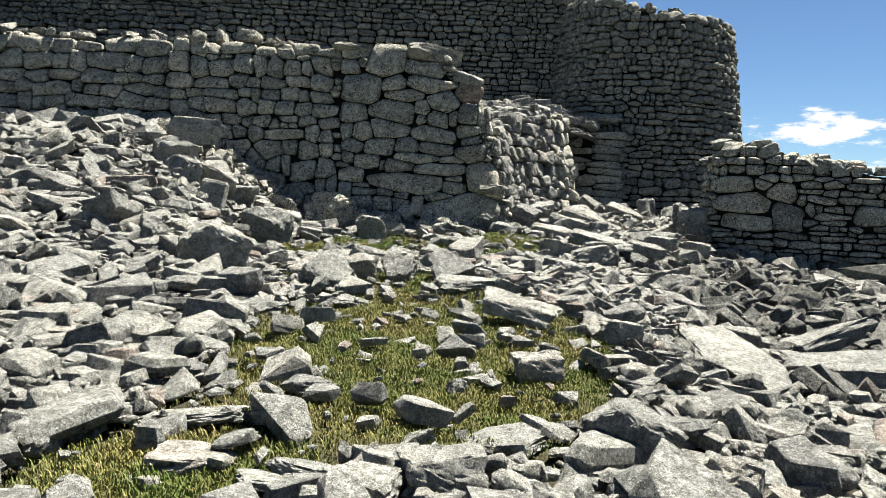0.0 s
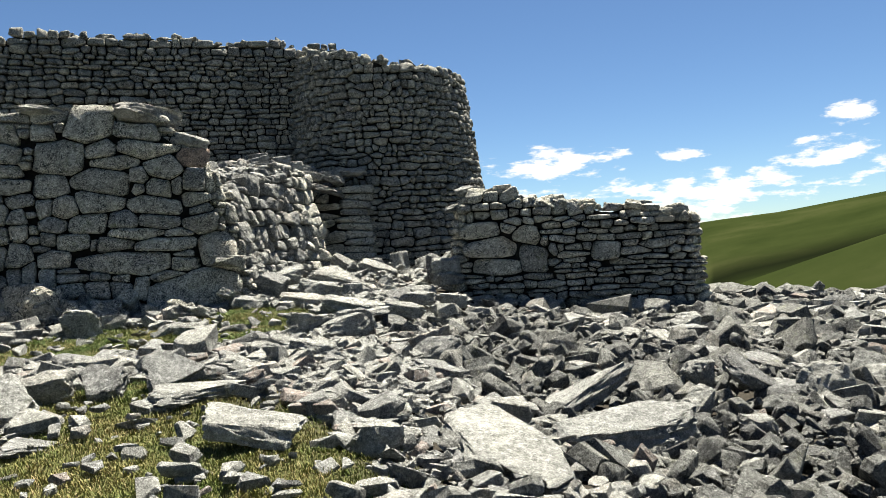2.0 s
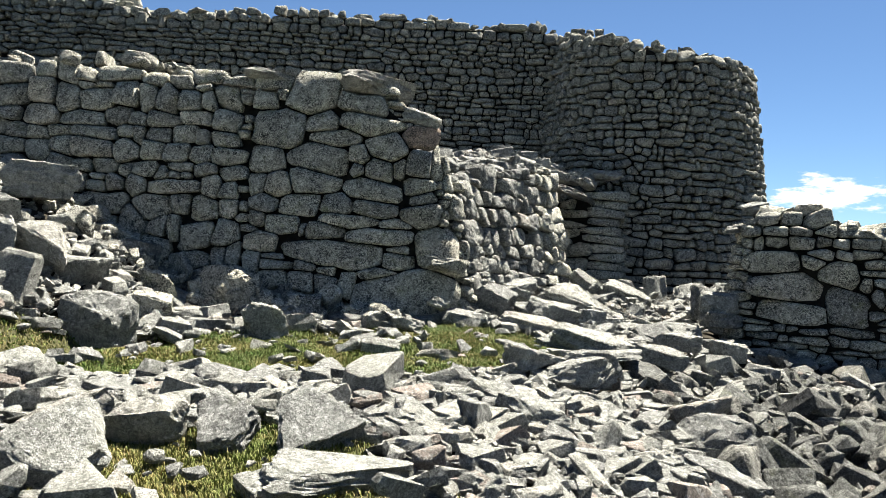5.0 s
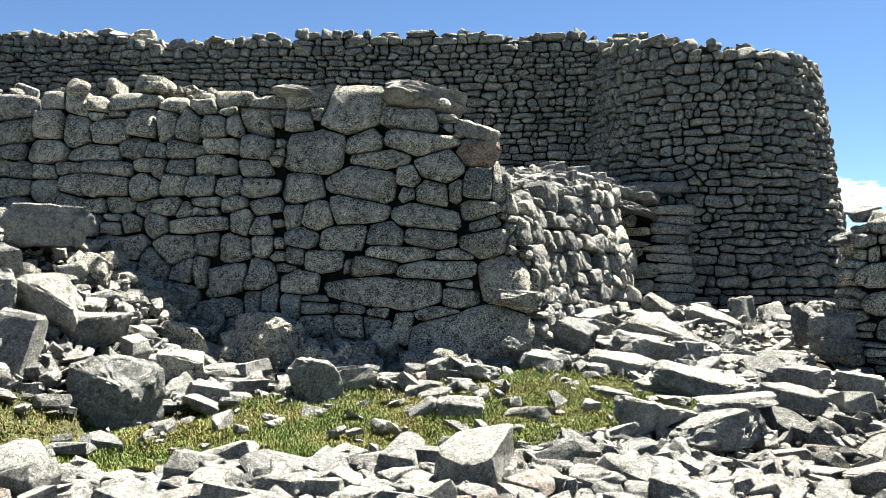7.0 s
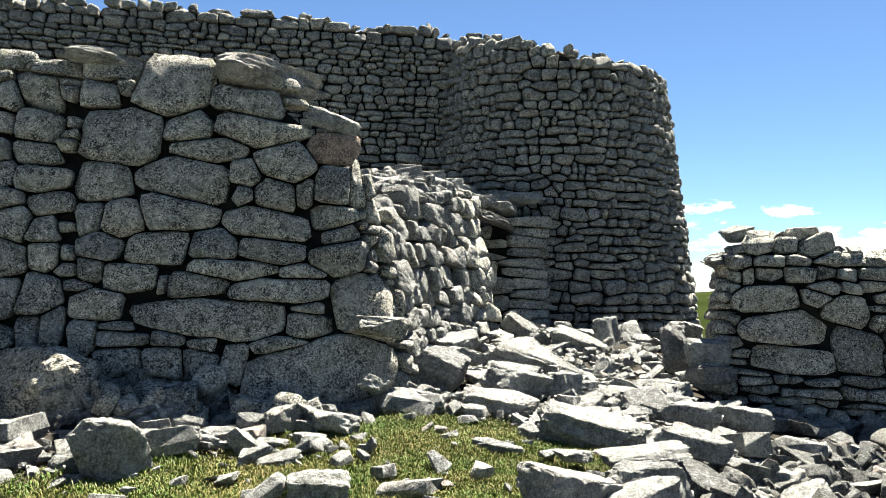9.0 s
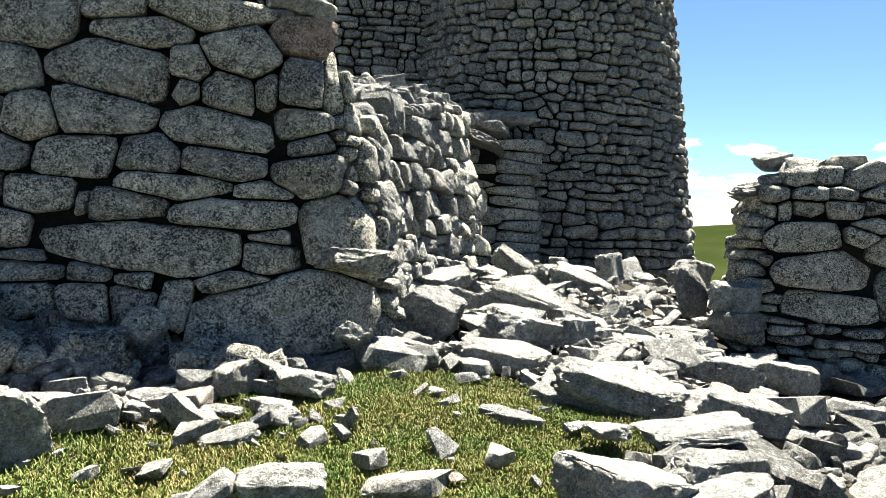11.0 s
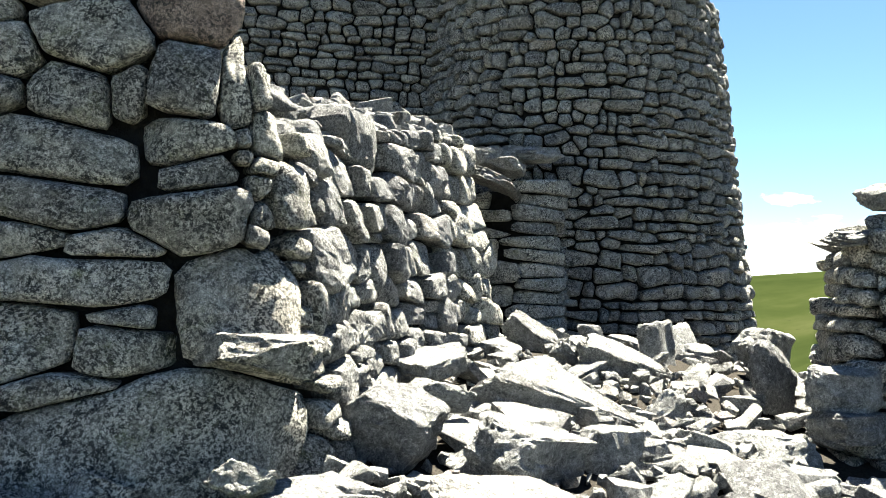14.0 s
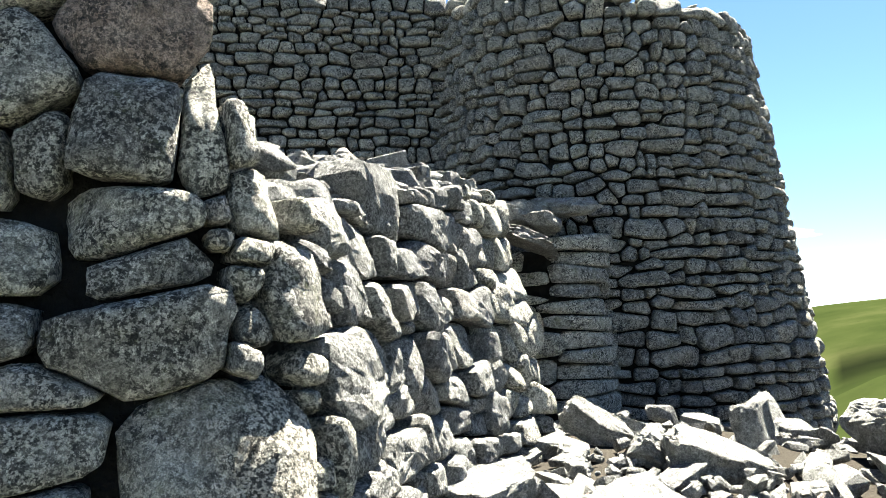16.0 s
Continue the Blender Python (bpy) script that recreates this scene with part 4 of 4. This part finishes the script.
stuff_rocks("rubble", "loose pale grey granite rubble with flat tops", 11000, (-6, 6, 1.2, 9.5), 0.14, 1, keep=pale_ground)
stuff_rocks("rubble", "pale grey granite rubble below the walls", 9000, (-7, 9, 8.5, 15.0), 0.16, 2, keep=pale_ground)
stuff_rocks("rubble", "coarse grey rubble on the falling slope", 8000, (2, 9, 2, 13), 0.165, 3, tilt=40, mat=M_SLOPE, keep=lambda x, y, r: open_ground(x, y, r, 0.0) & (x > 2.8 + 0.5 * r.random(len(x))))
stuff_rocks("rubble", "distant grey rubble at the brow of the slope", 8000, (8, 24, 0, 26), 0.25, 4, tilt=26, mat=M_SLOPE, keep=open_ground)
stuff_rocks("rubble", "pale rubble tumbled before the doorway and the bastion", 1300, (1.3, 10, 13.5, 20.5), 0.19, 5, tilt=24, keep=open_ground)
stuff_rocks("rubble", "upper layer of loose pale granite stones", 3200, (-6, 5, 1.5, 10), 0.17, 11, lift=0.7, keep=pale_ground)
stuff_rocks("rubble", "upper layer of loose stones below the walls", 2200, (-7, 9, 8.5, 15), 0.17, 12, lift=0.6, keep=pale_ground)
stuff_rocks("rubble", "small stones scattered in thin grass", 2600, (-4, 4, 2, 13.2), 0.075, 6, lift=0.2, keep=lambda x, y, r: open_ground(x, y, r, 0.35))
stuff_rocks("rubble", "loose rubble heaped on the terrace behind the wall", 3400, (-9, 3.4, 13.8, 21.5), 0.26, 7, tilt=20, keep=lambda x, y, r: inside(x, y))
stuff_rocks("rubble", "large tumbled stones on the heap", 700, (-9, -1.9, 5.5, 13.2), 0.36, 8, tilt=24, keep=open_ground)
stuff_rocks("rubble", "grey rubble spread over the mountain top", 9500, (-17, 18, -9, 14), 0.26, 9, keep=lambda x, y, r: open_ground(x, y, r) & ~((x > -5.5) & (x < 5.5) & (y > 2) & (y < 12)))
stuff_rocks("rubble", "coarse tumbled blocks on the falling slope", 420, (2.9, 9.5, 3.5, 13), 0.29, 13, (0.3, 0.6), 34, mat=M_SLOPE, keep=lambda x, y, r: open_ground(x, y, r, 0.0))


stuff_rocks("rubble", "small chips of pale granite between the larger stones", 9000, (-4.5, 4.2, 1.5, 16.5), 0.075, 15, (0.25, 0.6), 20, 0.4, keep=lambda x, y, r: ((grass_amount(x, y) < 0.25) | (r.random(len(x)) < 0.04)) & ~inside(x, y) & (y < np.interp(x, [-5, 0.8, 1.2, 3], [13.2, 13.2, 14.5, 17])))
stuff_rocks("rubble", "dark stones heaped in the shade at the wall foot", 420, (-5, 0.15, 12.6, 13.35), 0.17, 14, (0.3, 0.6), 26, 0.9, mat=M_STONES, keep=lambda x, y, r: np.all([np.hypot(x - a, y - b) > 0.4 * w for a, b, w in taken], axis=0))


def coping(name, label, line, top, n, u0, u1, size, seed, inset=(0.05, 0.5), mat=None):
    """Loose stones along a wall's top."""
    r = np.random.default_rng(seed)
    lib = []
    for i in range(12):
        bm = rock_shape("slab" if i < 8 else "block", 500 + i, 0.06, False)
        bm.verts.index_update()
        lib.append((np.array([v.co[:] for v in bm.verts]), np.array([[v.index for v in f.verts] for f in bm.faces])))
        bm.free()
    V, F, k = [], [], 0
    for i in range(n):
        u, w = r.uniform(u0, u1), size * np.exp(r.normal(0, 0.35))
        d = np.array((w, w * r.uniform(0.6, 0.95), w * r.uniform(0.24, 0.45)))
        t = float(top(np.array([u]))[0])
        p = line.place(np.array([u]), np.array([t - 0.13 + d[2] * 0.45 + r.uniform(0, 0.05)]), np.array([-r.uniform(*inset)]))[0]
        vs, fs = lib[int(r.integers(0, 12))]
        m = np.array(Euler((radians(r.normal(0, 10)), radians(r.normal(0, 10)), r.uniform(0, 6.28))).to_matrix())
        V.append((vs * d) @ m.T + p)
        F.append(fs + k)
        k += len(vs)
    ob = new(name, mesh_from(name, np.concatenate(V), np.concatenate(F).tolist(), mat or M_STONES))
    tagged(ob, label, "cap stones", kind="stuff")


coping("cap_stones", "loose grey cap stones along the lower wall", LOWER, lower_top, 70, 3, CORNER_U - 2.0, 0.26, 21)
coping("cap_stones", "loose pale cap stones along the ruined return of the wall", LOWER, lower_top, 130, CORNER_U + 0.7, LOWER.length, 0.24, 25, (0.12, 0.75), M_RUBBLE)
coping("cap_stones", "pale broken stones heaped behind the ruined return", LOWER, lambda u: lower_top(u) + 0.15, 110, CORNER_U + 1.1, LOWER.length - 0.3, 0.25, 27, (0.3, 0.9), M_RUBBLE)
coping("cap_stones", "loose grey cap stones along the bastion", TOWER, tower_top, 120, 0.2, 11.5, 0.22, 22, mat=M_UPPERS)
coping("cap_stones", "loose grey cap stones along the upper wall", BACK, back_top, 220, 1, BACK.length - 1.2, 0.22, 23, mat=M_UPPERS)
coping("cap_stones", "tumbled pale stones on the broken top of the upper wall", BACK, back_top, 110, 7.0, 12.4, 0.4, 26, (0.05, 0.9))
coping("cap_stones", "loose thin cap stones along the low wall", LOW, low_top, 170, 0, LOW.length, 0.3, 24)


def grass(n, seed, name="grass", label="short green and straw-coloured mountain grass in patches", mat=None, tall=1.0, wide=1.0, y0=2.2):
    r = np.random.default_rng(seed)
    x, y = r.uniform(-3.5, 3.6, n), r.uniform(y0, 13.4, n)
    g = grass_amount(x, y)
    clump = np.array([noise.noise((a * 2.6, b * 2.6, 3.0)) for a, b in zip(x, y)])
    ok = (r.random(n) < g) & (clump > -0.95)
    x, y, clump = x[ok], y[ok], clump[ok]
    z = ground_z(x, y) + np.array([0.05 * noise.fractal((a * 1.6, b * 1.6, 0), 0.8, 2.1, 4) for a, b in zip(x, y)])
    V, F = [], []
    for i in range(len(x)):
        h = tall * r.uniform(0.014, 0.036) * (1 + 0.9 * max(clump[i], 0)) * (1.7 if r.random() < 0.06 else 1)
        a, lean, w = r.uniform(0, 6.28), r.uniform(0.2, 0.9) * h, wide * r.uniform(0.002, 0.0045)
        ca, sa = math.cos(a), math.sin(a)
        k = len(V)
        o = (x[i], y[i], z[i] - 0.01 + 0.02)
        V += [(o[0] - sa * w, o[1] + ca * w, o[2]), (o[0] + sa * w, o[1] - ca * w, o[2]),
              (o[0] + ca * lean * 0.4 + sa * w * 0.7, o[1] + sa * lean * 0.4 - ca * w * 0.7, o[2] + h * 0.65),
              (o[0] + ca * lean * 0.4 - sa * w * 0.7, o[1] + sa * lean * 0.4 + ca * w * 0.7, o[2] + h * 0.65),
              (o[0] + ca * lean, o[1] + sa * lean, o[2] + h)]
        F += [(k, k + 1, k + 2, k + 3), (k + 3, k + 2, k + 4)]
    tagged(new(name, mesh_from(name, V, F, mat or M_GRASS)), label, name, kind="stuff")


grass(800000, 31, tall=0.8)
grass(70000, 32, "herbs", "low green leafy herbs growing near the wall foot", M_HERB, 0.55, 3.2, 8.2)
